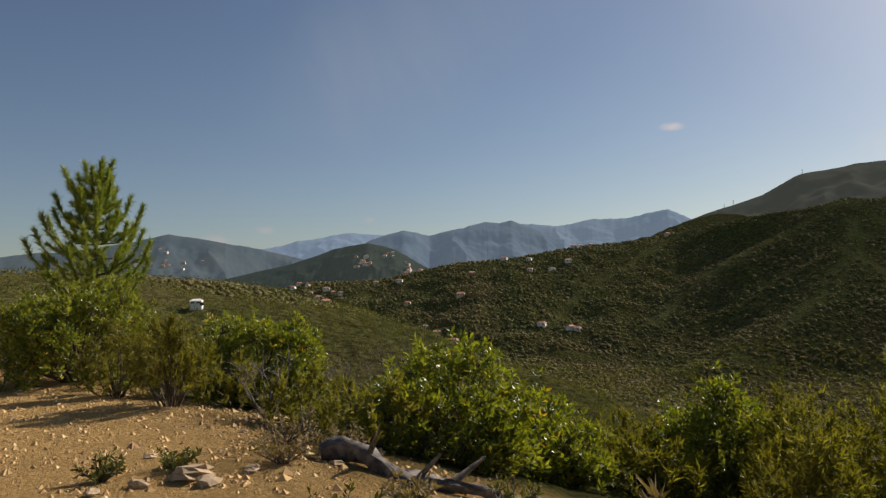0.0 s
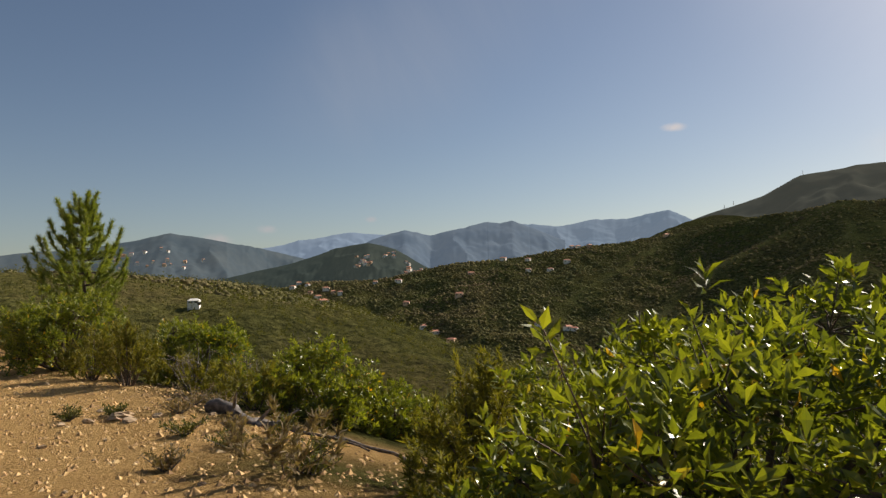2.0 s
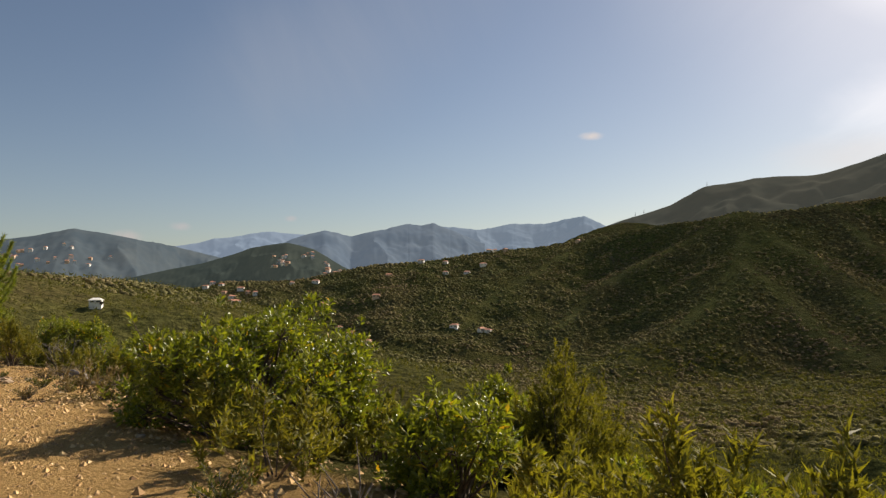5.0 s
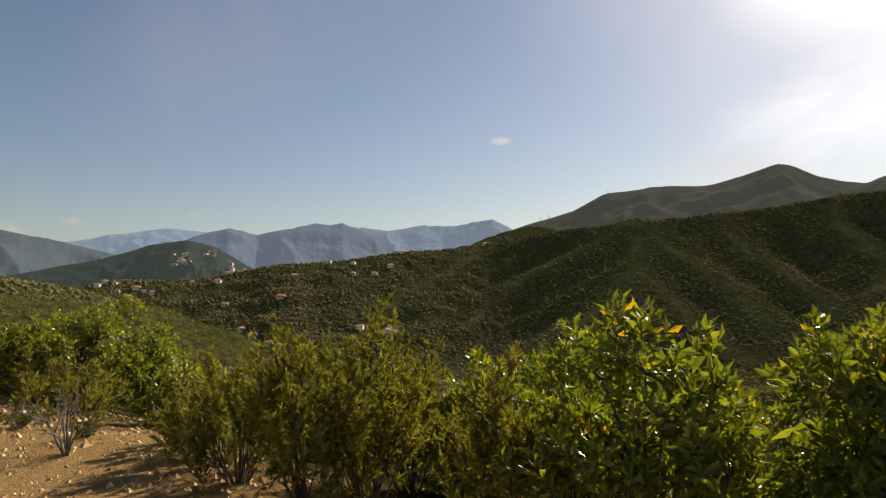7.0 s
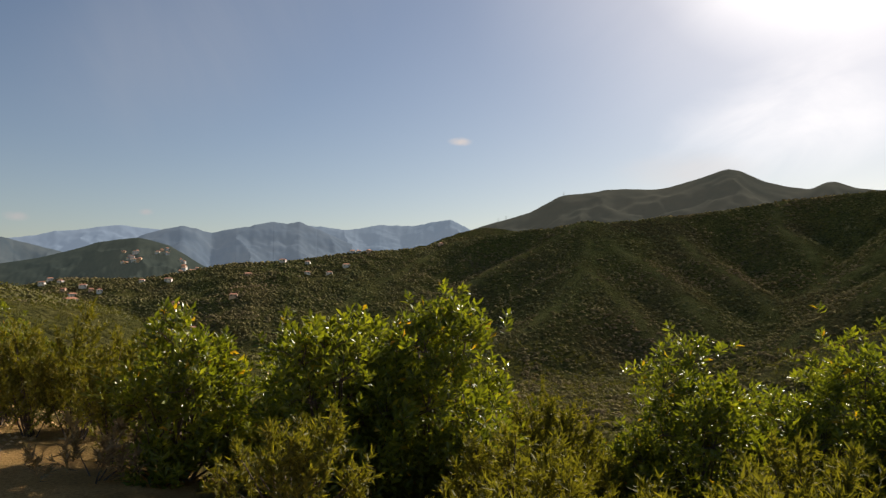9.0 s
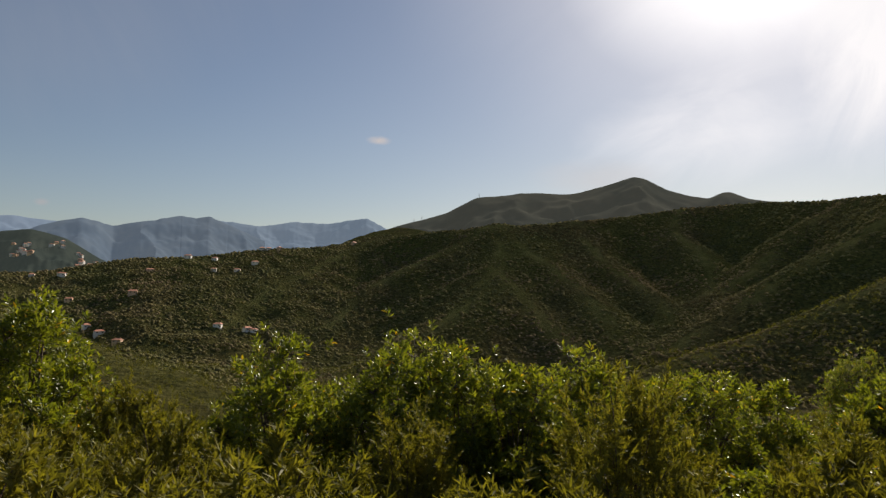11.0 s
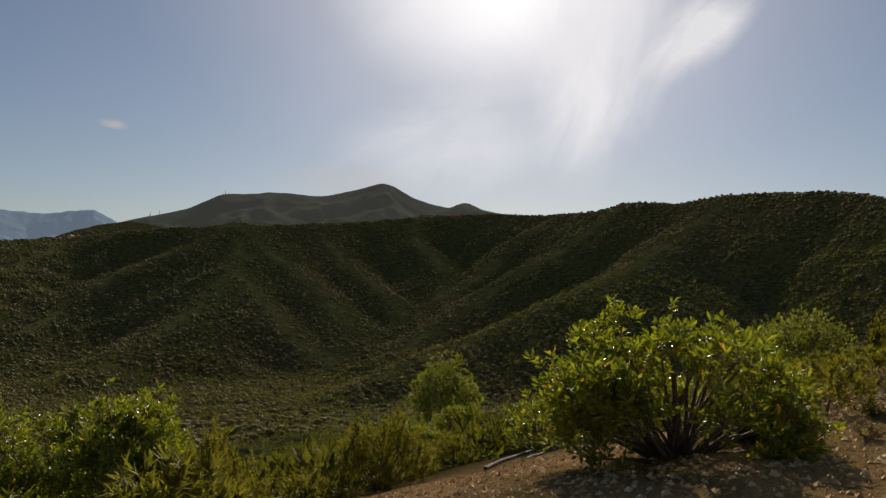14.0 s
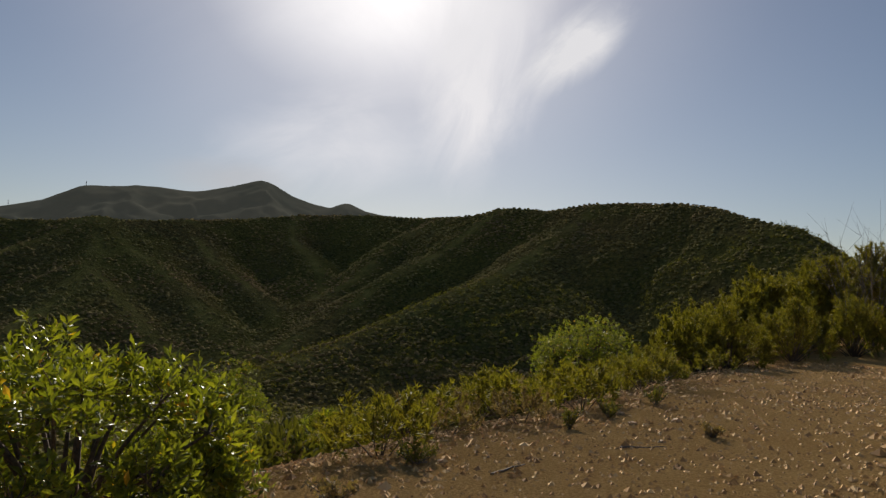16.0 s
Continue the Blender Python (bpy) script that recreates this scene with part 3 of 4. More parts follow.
def pine(x, y, top, seed, label):
    """Young maritime pine: straight trunk, whorls of upswept boughs, brushes of long needles."""
    rng = np.random.default_rng(seed)
    z = float(ground_z(x, y))
    h = top - z
    ob = thing("pine_tree", x, y, z, label, "tree")
    trunk = [(np.array([0.03 * h * math.sin(u * 3) * (1 - u), 0, u * h - 0.2 * (1 - u)]), 0.09 * (1 - 0.9 * u)) for u in np.linspace(0, 0.97, 9)]
    lines, pos, dirs = [], [], []

    def brush(p0, d0, ln, m):
        q = rng.random(m)[:, None]
        pos.append(p0 + d0 * q * ln)
        dirs.append(unit(d0 * 0.95 + rng.normal(0, 0.5, (m, 3))))

    for k, u in enumerate(np.linspace(0.34, 0.95, 9)):
        reach = 1.7 * (1 - u) ** 0.8 + 0.2
        for j in range(6 if u < 0.9 else 4):
            an = j * 2 * np.pi / 6 + k * 0.7 + rng.normal(0, 0.25)
            ln = reach * rng.uniform(0.6, 1.15)
            out = np.array([math.cos(an), math.sin(an), 0])
            p0 = np.array([0, 0, u * h])
            p1 = p0 + out * ln * 0.55 + np.array([0, 0, 0.05 * ln])
            p2 = p0 + out * ln + np.array([0, 0, 0.62 * ln])
            lines.append([(p0, 0.022), (p1, 0.015), (p2, 0.007)])
            brush(p1, unit(p2 - p1), np.linalg.norm(p2 - p1) * 1.0, 220)
            brush(p2, unit(out * 0.35 + np.array([0, 0, 1.0])), 0.42, 220)
            for s in (-1, 1):
                d = unit(out * 0.7 + s * np.array([-out[1], out[0], 0]) * 0.6 + np.array([0, 0, 0.6]))
                pm = p0 + (p1 - p0) * rng.uniform(0.6, 1.0)
                lines.append([(pm, 0.01), (pm + d * ln * 0.3, 0.005)])
                brush(pm, d, ln * 0.45 + 0.15, 150)
    brush(np.array([0, 0, h * 0.93]), np.array([0, 0, 1.0]), h * 0.07, 160)
    v, f = needles(np.concatenate(pos), np.concatenate(dirs), 0.19, 0.02, rng)
    part("trunk", mesh_of("trunk", *tubes([trunk], 8), BARK), ob, "straight grey-brown trunk")
    part("branchwork", mesh_of("branchwork", *tubes(lines, 5), BARK), ob, "upswept boughs")
    part("crown", mesh_of("crown", v, f, PINE_LEAF, False), ob, "long fresh green needles in brushes")
    return ob


pine(-8.9, 17.3, 4.85, 11, "young green pine standing above scrub beside the track")

ARBUTUS = [
    (-7, 12.9, 2.1, 2.6),
    (-3.3, 12.3, 1.38, 2),
    (0.1, 8.9, 0.98, 2.3),
    (1.5, 9.4, 0, 1.2),
    (4.1, 10.4, 0.17, 1.8),
    (4.1, -0.2, 1.95, 3.5),
    (8.1, 1.6, 0.45, 1.3),
    (6.6, -3.5, 1.04, 1.2),
    (11.9, -5.1, 1.5, 1.9),
    (9.7, -10.9, 2.04, 1.1),
    (11.2, -11, 1.95, 1.5),
    (12.4, -10.6, 2.16, 1.9),
    (9.9, -7.6, 1.4, 1.2),
    (15.8, -10.9, 1.62, 1.9),
    (17.6, -11.6, 1.75, 2.1),
    (18.8, -12.9, 1.35, 1.4),
    (20.1, -12.8, 1.55, 1.7),
    (18.2, -12.2, 1.56, 1.5),
    (21.7, -12.2, 0.83, 1.4),
    (23.1, -12.2, 0.99, 2.2),
    (24.7, -12.4, 0.62, 1.4),
    (24.6, -14.9, 1.22, 1.6),
    (47.3, 1.1, -0.2, 3.4),
    (38.8, -12.9, -0.85, 1),
    (28.05, -21.05, 2.5, 2.9),
    (56.1, -13.8, 2.3, 4.6),
    (34.6, -10, -1.2, 1.6),
    (39, -7.5, -1.4, 1.8),
    (43, -9.5, -1.2, 1.8),
]
HEATHER = [
    (-4, 9.9, 1.4, 1.5),
    (-5.4, 11.2, 1.35, 1.4),
    (3, 11.1, -0.3, 1.7),
    (4.5, 9, 0.3, 1.5),
    (2.8, 1.9, 1.35, 1.4),
    (3, 5.7, 0.65, 1.1),
    (4.2, 6.6, 0.7, 1.6),
    (9, 0.8, 0.93, 2),
    (8.7, 0.2, 1.05, 1.8),
    (7.4, -8.1, 1.67, 1),
    (7.9, -8.8, 2.08, 0.95),
    (8.4, -8.8, 2.06, 1),
    (7.2, -7.2, 1.5, 1.2),
    (8.9, -8, 1.65, 1.2),
    (9, -10.3, 1.78, 0.8),
    (13.6, -10.8, 1.05, 1.9),
    (16.8, -13.6, 1.15, 1.4),
    (11.6, -14.6, 1.2, 1.2),
    (12.9, -15.3, 1.25, 1.3),
    (12.3, -13.2, 1.25, 1.3),
    (10.6, -13, 1.4, 1.1),
    (14, -14.3, 1.2, 1.4),
    (29.4, -14.5, 0.42, 2),
    (18, -16.2, 1.8, 1.7),
    (20.7, -16.6, 1.09, 1.6),
    (25, -16.2, 0.85, 1.5),
    (46.5, -21.4, 3.01, 2.8),
    (51.8, -22.4, 4.32, 3.6),
    (55.0, -23.8, 4.94, 3.6),
    (59.1, -25.5, 5.69, 4.2),
    (42.3, -21.3, 1.96, 2),
    (39.6, -21.0, 1.48, 1.7),
    (38.6, -20.1, 1.34, 1.6),
    (38.8, -18.4, 1.24, 2),
    (45.7, -22.5, 3.11, 2.2),
    (37.9, -17.0, 0.72, 1.8),
    (61.1, -27.0, 6.08, 4.5),
    (48.0, -23.8, 3.19, 2.2),
    (51.1, -25.2, 3.46, 2.4),
    (62.9, -17.6, 2.7, 4.6),
]

for i, (x, y, top, w) in enumerate(ARBUTUS):
    strawberry_tree(x, y, top, w * 1.1, 100 + i, "leafy evergreen strawberry tree beside the sandy track", shoots=0 if y < -20 else 1.3)
for i, (x, y, top, w) in enumerate(HEATHER):
    tree_heather(x, y, top, w, 300 + i, "feathery olive-green heather shrub beside the track", 0.075 * max(1.0, w / 1.9))


# ---- lower scrub that fills the bank below the track ----
def open_ground(x, y):
    """Where nothing tall grows: the trampled clearing below the bend."""
    return ((x - 28.8) / 7.0) ** 2 + ((y + 18.0) / 3.4) ** 2 < 1 or ((x - 0.5) / 2.6) ** 2 + ((y - 5.6) / 2.2) ** 2 < 1


def scatter(rng, count, s0, s1, gap, x_low, x_high):
    """Places on the bank at that distance from the edge of the track, not too close to each other."""
    got = []
    tries = 0
    while len(got) < count and tries < count * 30:
        tries += 1
        x, y = rng.uniform(x_low, x_high), rng.uniform(-30, 45)
        s = float(to_line(np.array(x), np.array(y), EDGE)[0])
        if not s0 < s < s1 or open_ground(x, y):
            continue
        if all((x - p[0]) ** 2 + (y - p[1]) ** 2 > gap * gap for p in got):
            got.append((x, y, s))
    return got


fill_rng = np.random.default_rng(77)
named = [(p[0], p[1], p[3]) for p in ARBUTUS + HEATHER]
moulds = []
for i in range(3):
    moulds.append(strawberry_tree(-40 - 4 * i, 66, float(ground_z(-40 - 4 * i, 66)) + 1.05, 1.5, 700 + i, "low leafy evergreen shrub on the bank below the track", 0.12, 0.42))
for i in range(4):
    moulds.append(tree_heather(-30 - 4 * i, 58, float(ground_z(-30 - 4 * i, 58)) + 1.0, 1.4, 720 + i, "low olive-green heather shrub on the bank below the track", 0.12, 0.5))
moulds.append(tree_heather(-52, 74, float(ground_z(-52, 74)) + 0.8, 1.3, 740, "dry brown heather shrub on the bank below the track", 0.11, 0.4, DRY_LEAF))
for x, y, s in scatter(fill_rng, 360, 0.6, 13, 1.0, -16, 64):
    if any((x - a_) ** 2 + (y - b_) ** 2 < (0.42 * c_) ** 2 for a_, b_, c_ in named):
        continue
    k = fill_rng.choice(8, p=[0.11, 0.1, 0.1, 0.15, 0.15, 0.15, 0.15, 0.09])
    if s < 4.5 and k < 3:
        k += 3
    if x > 30 and fill_rng.random() < 0.35:
        k = 7
    size = fill_rng.uniform(0.75, 1.15) * (0.72 + 0.28 * min(s / 4, 1))
    z = float(ground_z(x, y))
    m = Matrix.LocRotScale((x, y, z), Euler((0, 0, fill_rng.uniform(0, 6.3))), Vector((size * 1.1, size * 1.1, size)))
    copy_thing(moulds[k], m)


# ---- scrub and woods further off, one mesh each ----
def clump_verts():
    """A rough leafy head: a tip and two uneven rings."""
    v = [(0, 0, 1.0)]
    for r, z in ((0.8, 0.6), (0.95, -0.1)):
        for k in range(5):
            an = k * math.pi / 2.5 + z
            v.append((r * math.cos(an), r * math.sin(an), z))
    f = [(0, 1 + k, 1 + (k + 1) % 5) for k in range(5)]
    for k in range(5):
        a_, b_ = 1 + k, 1 + (k + 1) % 5
        f += [(a_, a_ + 5, b_ + 5), (a_, b_ + 5, b_)]
    return np.array(v), np.array(f)


CLUMP_V, CLUMP_F = clump_verts()


def clumps(x, y, size, rng, squash=0.8):
    n = len(x)
    z = ground_z(x, y)
    th = rng.uniform(0, 6.3, n)
    jit = rng.uniform(0.62, 1.3, (n, len(CLUMP_V), 1))
    v = CLUMP_V[None] * jit
    c, s = np.cos(th)[:, None], np.sin(th)[:, None]
    vx = v[..., 0] * c - v[..., 1] * s
    vy = v[..., 0] * s + v[..., 1] * c
    tall = rng.uniform(0.7, 1.35, n) * squash
    out = np.stack([vx * size[:, None] + x[:, None], vy * size[:, None] + y[:, None], (v[..., 2] * tall[:, None] + 0.1) * size[:, None] + z[:, None]], -1)
    f = CLUMP_F[None] + (np.arange(n) * len(CLUMP_V))[:, None, None]
    return out.reshape(-1, 3), f.reshape(-1, 3)


def sector(rng, n, r0, r1, h0, h1, power=1.0):
    r = (r0 ** (2 - power) + rng.random(n) * (r1 ** (2 - power) - r0 ** (2 - power))) ** (1 / (2 - power)) if power != 2 else r0 * (r1 / r0) ** rng.random(n)
    h = np.radians(rng.uniform(h0, h1, n))
    return CX + r * np.sin(h), CY + r * np.cos(h), r


def tufts(x, y, size, rng, per=34):
    """Open leafy shrubs: loose leaves round a rough head."""
    n = len(x)
    z = ground_z(x, y)
    d = unit(rng.normal(size=(n, per, 3)) + np.array([0, 0, 0.55]))
    d[..., 2] = np.abs(d[..., 2])
    reach = size[:, None, None] * rng.uniform(0.55, 1.1, (n, per, 1)) * (0.8 + 0.4 * rng.random((n, 1, 1)))
    pos = np.stack([x, y, z], -1)[:, None] + d * reach * np.array([1, 1, 1.15])
    dirs = unit(d * 0.6 + rng.normal(0, 0.5, d.shape) + np.array([0, 0, 0.5])).reshape(-1, 3)
    v, f = leaves(pos.reshape(-1, 3), dirs, np.repeat(size, per) * 0.5, np.repeat(size, per) * 0.22, rng)
    return v, f


wood_rng = np.random.default_rng(5)
# bank between the near shrubs and the valley
x, y, r = sector(wood_rng, 4600, 14, 95, -48, 96, 1.4)
s = to_line(x, y, EDGE)[0]
keep = (s > 9) & ~((((x - 28.8) / 7.0) ** 2 + ((y + 18.0) / 3.4) ** 2) < 1)
x, y, r = x[keep], y[keep], r[keep]
size = wood_rng.uniform(0.45, 0.95, len(x)) * (0.8 + r / 120)
ob = new("bank_scrub", mesh_of("bank_scrub", *tufts(x, y, size, wood_rng, 28), SCRUB_LEAF, False))
tagged(ob, "dense olive-green scrub covering the bank", "scrub", kind="stuff")
x, y, r = sector(wood_rng, 17000, 60, 480, -44, 96, 1.0)
s = to_line(x, y, EDGE)[0]
keep = s > 16
x, y, r = x[keep], y[keep], r[keep]
size = wood_rng.uniform(0.6, 1.2, len(x)) * (0.8 + r / 300)
ob = new("near_slope_scrub", mesh_of("near_slope_scrub", *tufts(x, y, size, wood_rng, 8), SCRUB_LEAF, False))
tagged(ob, "rounded green scrub on the near slopes", "scrub", kind="stuff")
x, y, r = sector(wood_rng, 78000, 190, 1000, -36, 92, 1.0)
open_ = waves(x, y, 130, 61, 3)
keep = (open_ < 0.9) & (spur_gap(x, y) > wood_rng.uniform(0, 9, len(x))) & ((r > 270) | (x - CX > 0.12 * (y - CY)))
x, y, r = x[keep], y[keep], r[keep]
size = wood_rng.uniform(0.7, 1.7, len(x)) * (0.75 + r / 1500)
ob = new("valley_woods", mesh_of("valley_woods", *clumps(x, y, size, wood_rng, 0.7), CANOPY, True))
tagged(ob, "dark green maquis woods covering the valley sides", "woods", kind="stuff")


# ================= things on the track and its edge =================
def lump(rng, rx, ry, rz, rings=5, sides=8, rough=0.18):
    """A broken stone: uneven rings round a flattened body."""
    v, f = [(0, 0, rz * 0.9)], []
    for i in range(1, rings):
        a_ = math.pi * i / rings
        for k in range(sides):
            b_ = 2 * math.pi * k / sides + 0.3 * i
            q = 1 + rng.normal(0, rough)
            v.append((rx * math.sin(a_) * math.cos(b_) * q, ry * math.sin(a_) * math.sin(b_) * q, rz * math.cos(a_) * (1 + rng.normal(0, rough * 0.6))))
    for k in range(sides):
        f.append((0, 1 + k, 1 + (k + 1) % sides))
    for i in range(rings - 2):
        for k in range(sides):
            a_, b_ = 1 + i * sides + k, 1 + i * sides + (k + 1) % sides
            f += [(a_, a_ + sides, b_ + sides), (a_, b_ + sides, b_)]
    return np.array(v), np.array(f)


rock_rng = np.random.default_rng(31)


def stone(x, y, size, label):
    v, f = lump(rock_rng, size, size * rock_rng.uniform(0.6, 0.9), size * rock_rng.uniform(0.4, 0.6))
    ob = new("stone", mesh_of("stone", v, f, STONE, False))
    ob.location = (x, y, float(ground_z(x, y)) + size * 0.12)
    ob.rotation_euler = (rock_rng.normal(0, 0.1), rock_rng.normal(0, 0.1), rock_rng.uniform(0, 6.3))
    return tagged(ob, label, "stone", "stones on the track")


for x, y, size in [(-2.16, 5.76, 0.2), (-1.95, 5.55, 0.12), (-2.5, 5.5, 0.09), (-2.75, 5.3, 0.08), (-1.7, 5.9, 0.1)]:
    stone(x, y, size, "pale sandstone block lying at the edge of the track")
# loose stones along the track
placed = 0
while placed < 110:
    if placed < 60:
        x, y = rock_rng.uniform(25, 50), rock_rng.uniform(-31, -21)
    else:
        x, y = rock_rng.uniform(-12, 8), rock_rng.uniform(-12, 16)
    s = float(to_line(np.array(x), np.array(y), EDGE)[0])
    if -7 < s < 1.2:
        stone(x, y, rock_rng.uniform(0.025, 0.075), "small pale stone lying on the sandy track")
        placed += 1


def pebbles(n, rng):
    """Broken gravel of many sizes, bedded in the track."""
    got_x, got_y = [], []
    while sum(map(len, got_x)) < n:
        u = rng.random(n)
        x = np.where(u < 0.6, rng.uniform(24, 48, n), rng.uniform(-9, 8, n))
        y = np.where(u < 0.6, rng.uniform(-30, -16.5, n), rng.uniform(-12, 12, n))
        s = to_line(x, y, EDGE)[0] + rng.normal(0, 0.5, n)
        k = (s > -6.0) & ((s < 2.2) | (((x - 28.8) / 6.8) ** 2 + ((y + 18.0) / 3.3) ** 2 < 1))
        got_x.append(x[k])
        got_y.append(y[k])
    x, y = np.concatenate(got_x)[:n], np.concatenate(got_y)[:n]
    size = 0.008 + 0.04 * rng.random(n) ** 3.5 + 0.035 * (rng.random(n) > 0.8) * rng.random(n)
    base = np.array([(1, 0, 0), (0, 1, 0), (-1, 0, 0), (0, -1, 0), (0.2, 0.1, 0.8)], float)
    v = base[None] * rng.uniform(0.6, 1.3, (n, 5, 1)) * size[:, None, None]
    th = rng.uniform(0, 6.3, n)[:, None]
    out = np.stack([v[..., 0] * np.cos(th) - v[..., 1] * np.sin(th) + x[:, None], v[..., 0] * np.sin(th) + v[..., 1] * np.cos(th) + y[:, None],
                    v[..., 2] + (ground_z(x, y) - size * 0.12)[:, None]], -1)
    f = np.array([(0, 1, 4), (1, 2, 4), (2, 3, 4), (3, 0, 4)])
    return out.reshape(-1, 3), (f[None] + (np.arange(n) * 5)[:, None, None]).reshape(-1, 3)


def gravel_material():
    m, t, p = material("gravel")
    geo = t.nodes.new("ShaderNodeNewGeometry")
    t.links.new(ramp(t, geo.outputs["Random Per Island"], [(0.0, (0.24, 0.14, 0.06)), (0.5, (0.50, 0.31, 0.125)), (0.9, (0.58, 0.385, 0.17)), (1.0, (0.62, 0.45, 0.24))]), p.inputs["Base Color"])
    p.inputs["Roughness"].default_value = 0.9
    return m


gravel = new("gravel", mesh_of("gravel", *pebbles(56000, np.random.default_rng(8)), gravel_material(), False))
tagged(gravel, "loose broken gravel strewn over the sandy track", "gravel", kind="stuff")


def dead_log():
    """A grey weathered trunk lying at the foot of a shrub, split and charred, with broken branch ends."""
    z0 = float(ground_z(-0.6, 6.2))
    ob = thing("fallen_log", -0.6, 6.2, z0, "weathered grey-black dead log lying at the foot of a shrub", "log")
    rng = np.random.default_rng(4)
    path_ = []
    for u in np.linspace(0, 1, 12):
        x, y = -0.6 + 1.6 * u, 0.4 - 0.9 * u
        zz = float(ground_z(-0.6 + x, 6.2 + y)) - z0
        path_.append((np.array([x, y + 0.06 * math.sin(7 * u), zz + 0.09 - 0.06 * u + 0.04 * math.sin(9 * u)]), (0.105 - 0.07 * u) * (1 + 0.18 * math.sin(13 * u))))
    v, f = tubes([path_], 11)
    v = v + rng.normal(0, 0.02, v.shape)
    part("trunk", mesh_of("trunk", v, f, DEAD), ob, "split grey trunk")
    for k, u in enumerate((3, 6, 8)):
        p0 = path_[u][0]
        d = np.array([0.15 + 0.1 * k, -0.3 + 0.25 * k, 0.32 - 0.06 * k])
        part("broken_branch", mesh_of("broken_branch", *tubes([[(p0, 0.035), (p0 + d * 0.6, 0.025), (p0 + d, 0.012)]], 6), DEAD), ob, "broken grey branch")
    return ob


dead_log()


def fallen_branch(x0, y0, x1, y1, r, seed):
    rng = np.random.default_rng(seed)
    z0 = float(ground_z(x0, y0))
    ob = thing("fallen_branch", x0, y0, z0, "thin pale dead branch lying on bare ground", "branch", "dead branches on the ground")
    pts = []
    for u in np.linspace(0, 1, 7):
        x, y = x0 + (x1 - x0) * u, y0 + (y1 - y0) * u
        pts.append((np.array([x - x0, y - y0, float(ground_z(x, y)) - z0 + r * 0.7]) + rng.normal(0, r * 0.6, 3) * np.array([1, 1, 0.2]), r * (1 - 0.6 * u)))
    part("stick", mesh_of("stick", *tubes([pts], 6), DEAD), ob)
    m = pts[4][0]
    part("side_twig", mesh_of("side_twig", *tubes([[(m, r * 0.5), (m + np.array([(y1 - y0) * 0.12, (x1 - x0) * -0.12, r]), r * 0.25)]], 5), DEAD), ob)


fallen_branch(30.5, -16.2, 35.6, -14.3, 0.04, 1)
fallen_branch(31.2, -16.6, 34.2, -15.4, 0.03, 2)
fallen_branch(0.7, 6.6, 2.6, 5.0, 0.035, 3)
fallen_branch(0.2, 6.3, 1.4, 5.6, 0.03, 4)
fallen_branch(31.2, -23.2, 31.75, -23.3, 0.015, 5)
fallen_branch(33.0, -23.9, 33.4, -24.3, 0.012, 6)


def weed(x, y, h, w, seed, dry, label):
    """A low tuft: thin stems from one root with small leaves."""
    rng = np.random.default_rng(seed)
    z = float(ground_z(x, y))
    ob = thing("weed", x, y, z, label, "plant", "weeds at the edge of the track")
    n = 16
    an, rr = rng.uniform(0, 6.3, n), w * 0.5 * np.sqrt(rng.random(n))
    ends = np.stack([rr * np.cos(an), rr * np.sin(an), h * rng.uniform(0.4, 1.0, n)], -1)
    lines = [[(np.array([0, 0, -0.02]) + e * 0.05, 0.006), (e * np.array([0.6, 0.6, 0.55]), 0.005), (e, 0.002)] for e in ends]
    per = 22
    u = rng.random((n, per, 1))
    pos = (ends[:, None] * (0.25 + 0.75 * u)).reshape(-1, 3)
    dirs = unit(rng.normal(size=pos.shape) + np.array([0, 0, 0.6]))
    v, f = leaves(pos, dirs, 0.06, 0.02, rng)
    tagged(part("stalk_tuft", mesh_of("stalk_tuft", *tubes(lines, 4), DEAD), ob), kind="stuff")
    part("foliage", mesh_of("foliage", v, f, DRY_LEAF if dry else SCRUB_LEAF, False), ob)


WEEDS = [(-2.9, 5.7, 0.3, 0.45), (-2.4, 6.0, 0.22, 0.5), (-1.5, 6.2, 0.4, 0.7), (-1.1, 6.9, 0.5, 0.8), (-0.7, 4.3, 0.3, 0.6), (-0.3, 4.9, 0.35, 0.5), (0.4, 4.6, 0.5, 0.5),
         (1.0, 4.0, 0.35, 0.6), (0.1, 3.6, 0.3, 0.7), (-1.8, 7.6, 0.6, 0.9), (1.2, 2.6, 0.4, 0.6), (-0.2, 2.6, 0.3, 0.5), (4.6, -4.6, 0.4, 0.7), (5.6, -5.6, 0.35, 0.6),
         (33.8, -22.9, 0.45, 0.4), (35.0, -23.0, 0.4, 0.5), (36.6, -23.2, 0.5, 0.5), (34.4, -24.6, 0.25, 0.4), (31.0, -22.4, 0.35, 0.6), (29.6, -22.6, 0.3, 0.6)]
for i, (x, y, h, w) in enumerate(WEEDS):
    dry = i in (2, 3, 5, 9, 11, 17, 19)
    weed(x, y, h * 0.7, w, 900 + i, dry, "dry grey-brown weed on bare sandy soil" if dry else "small green weed on bare sandy soil")


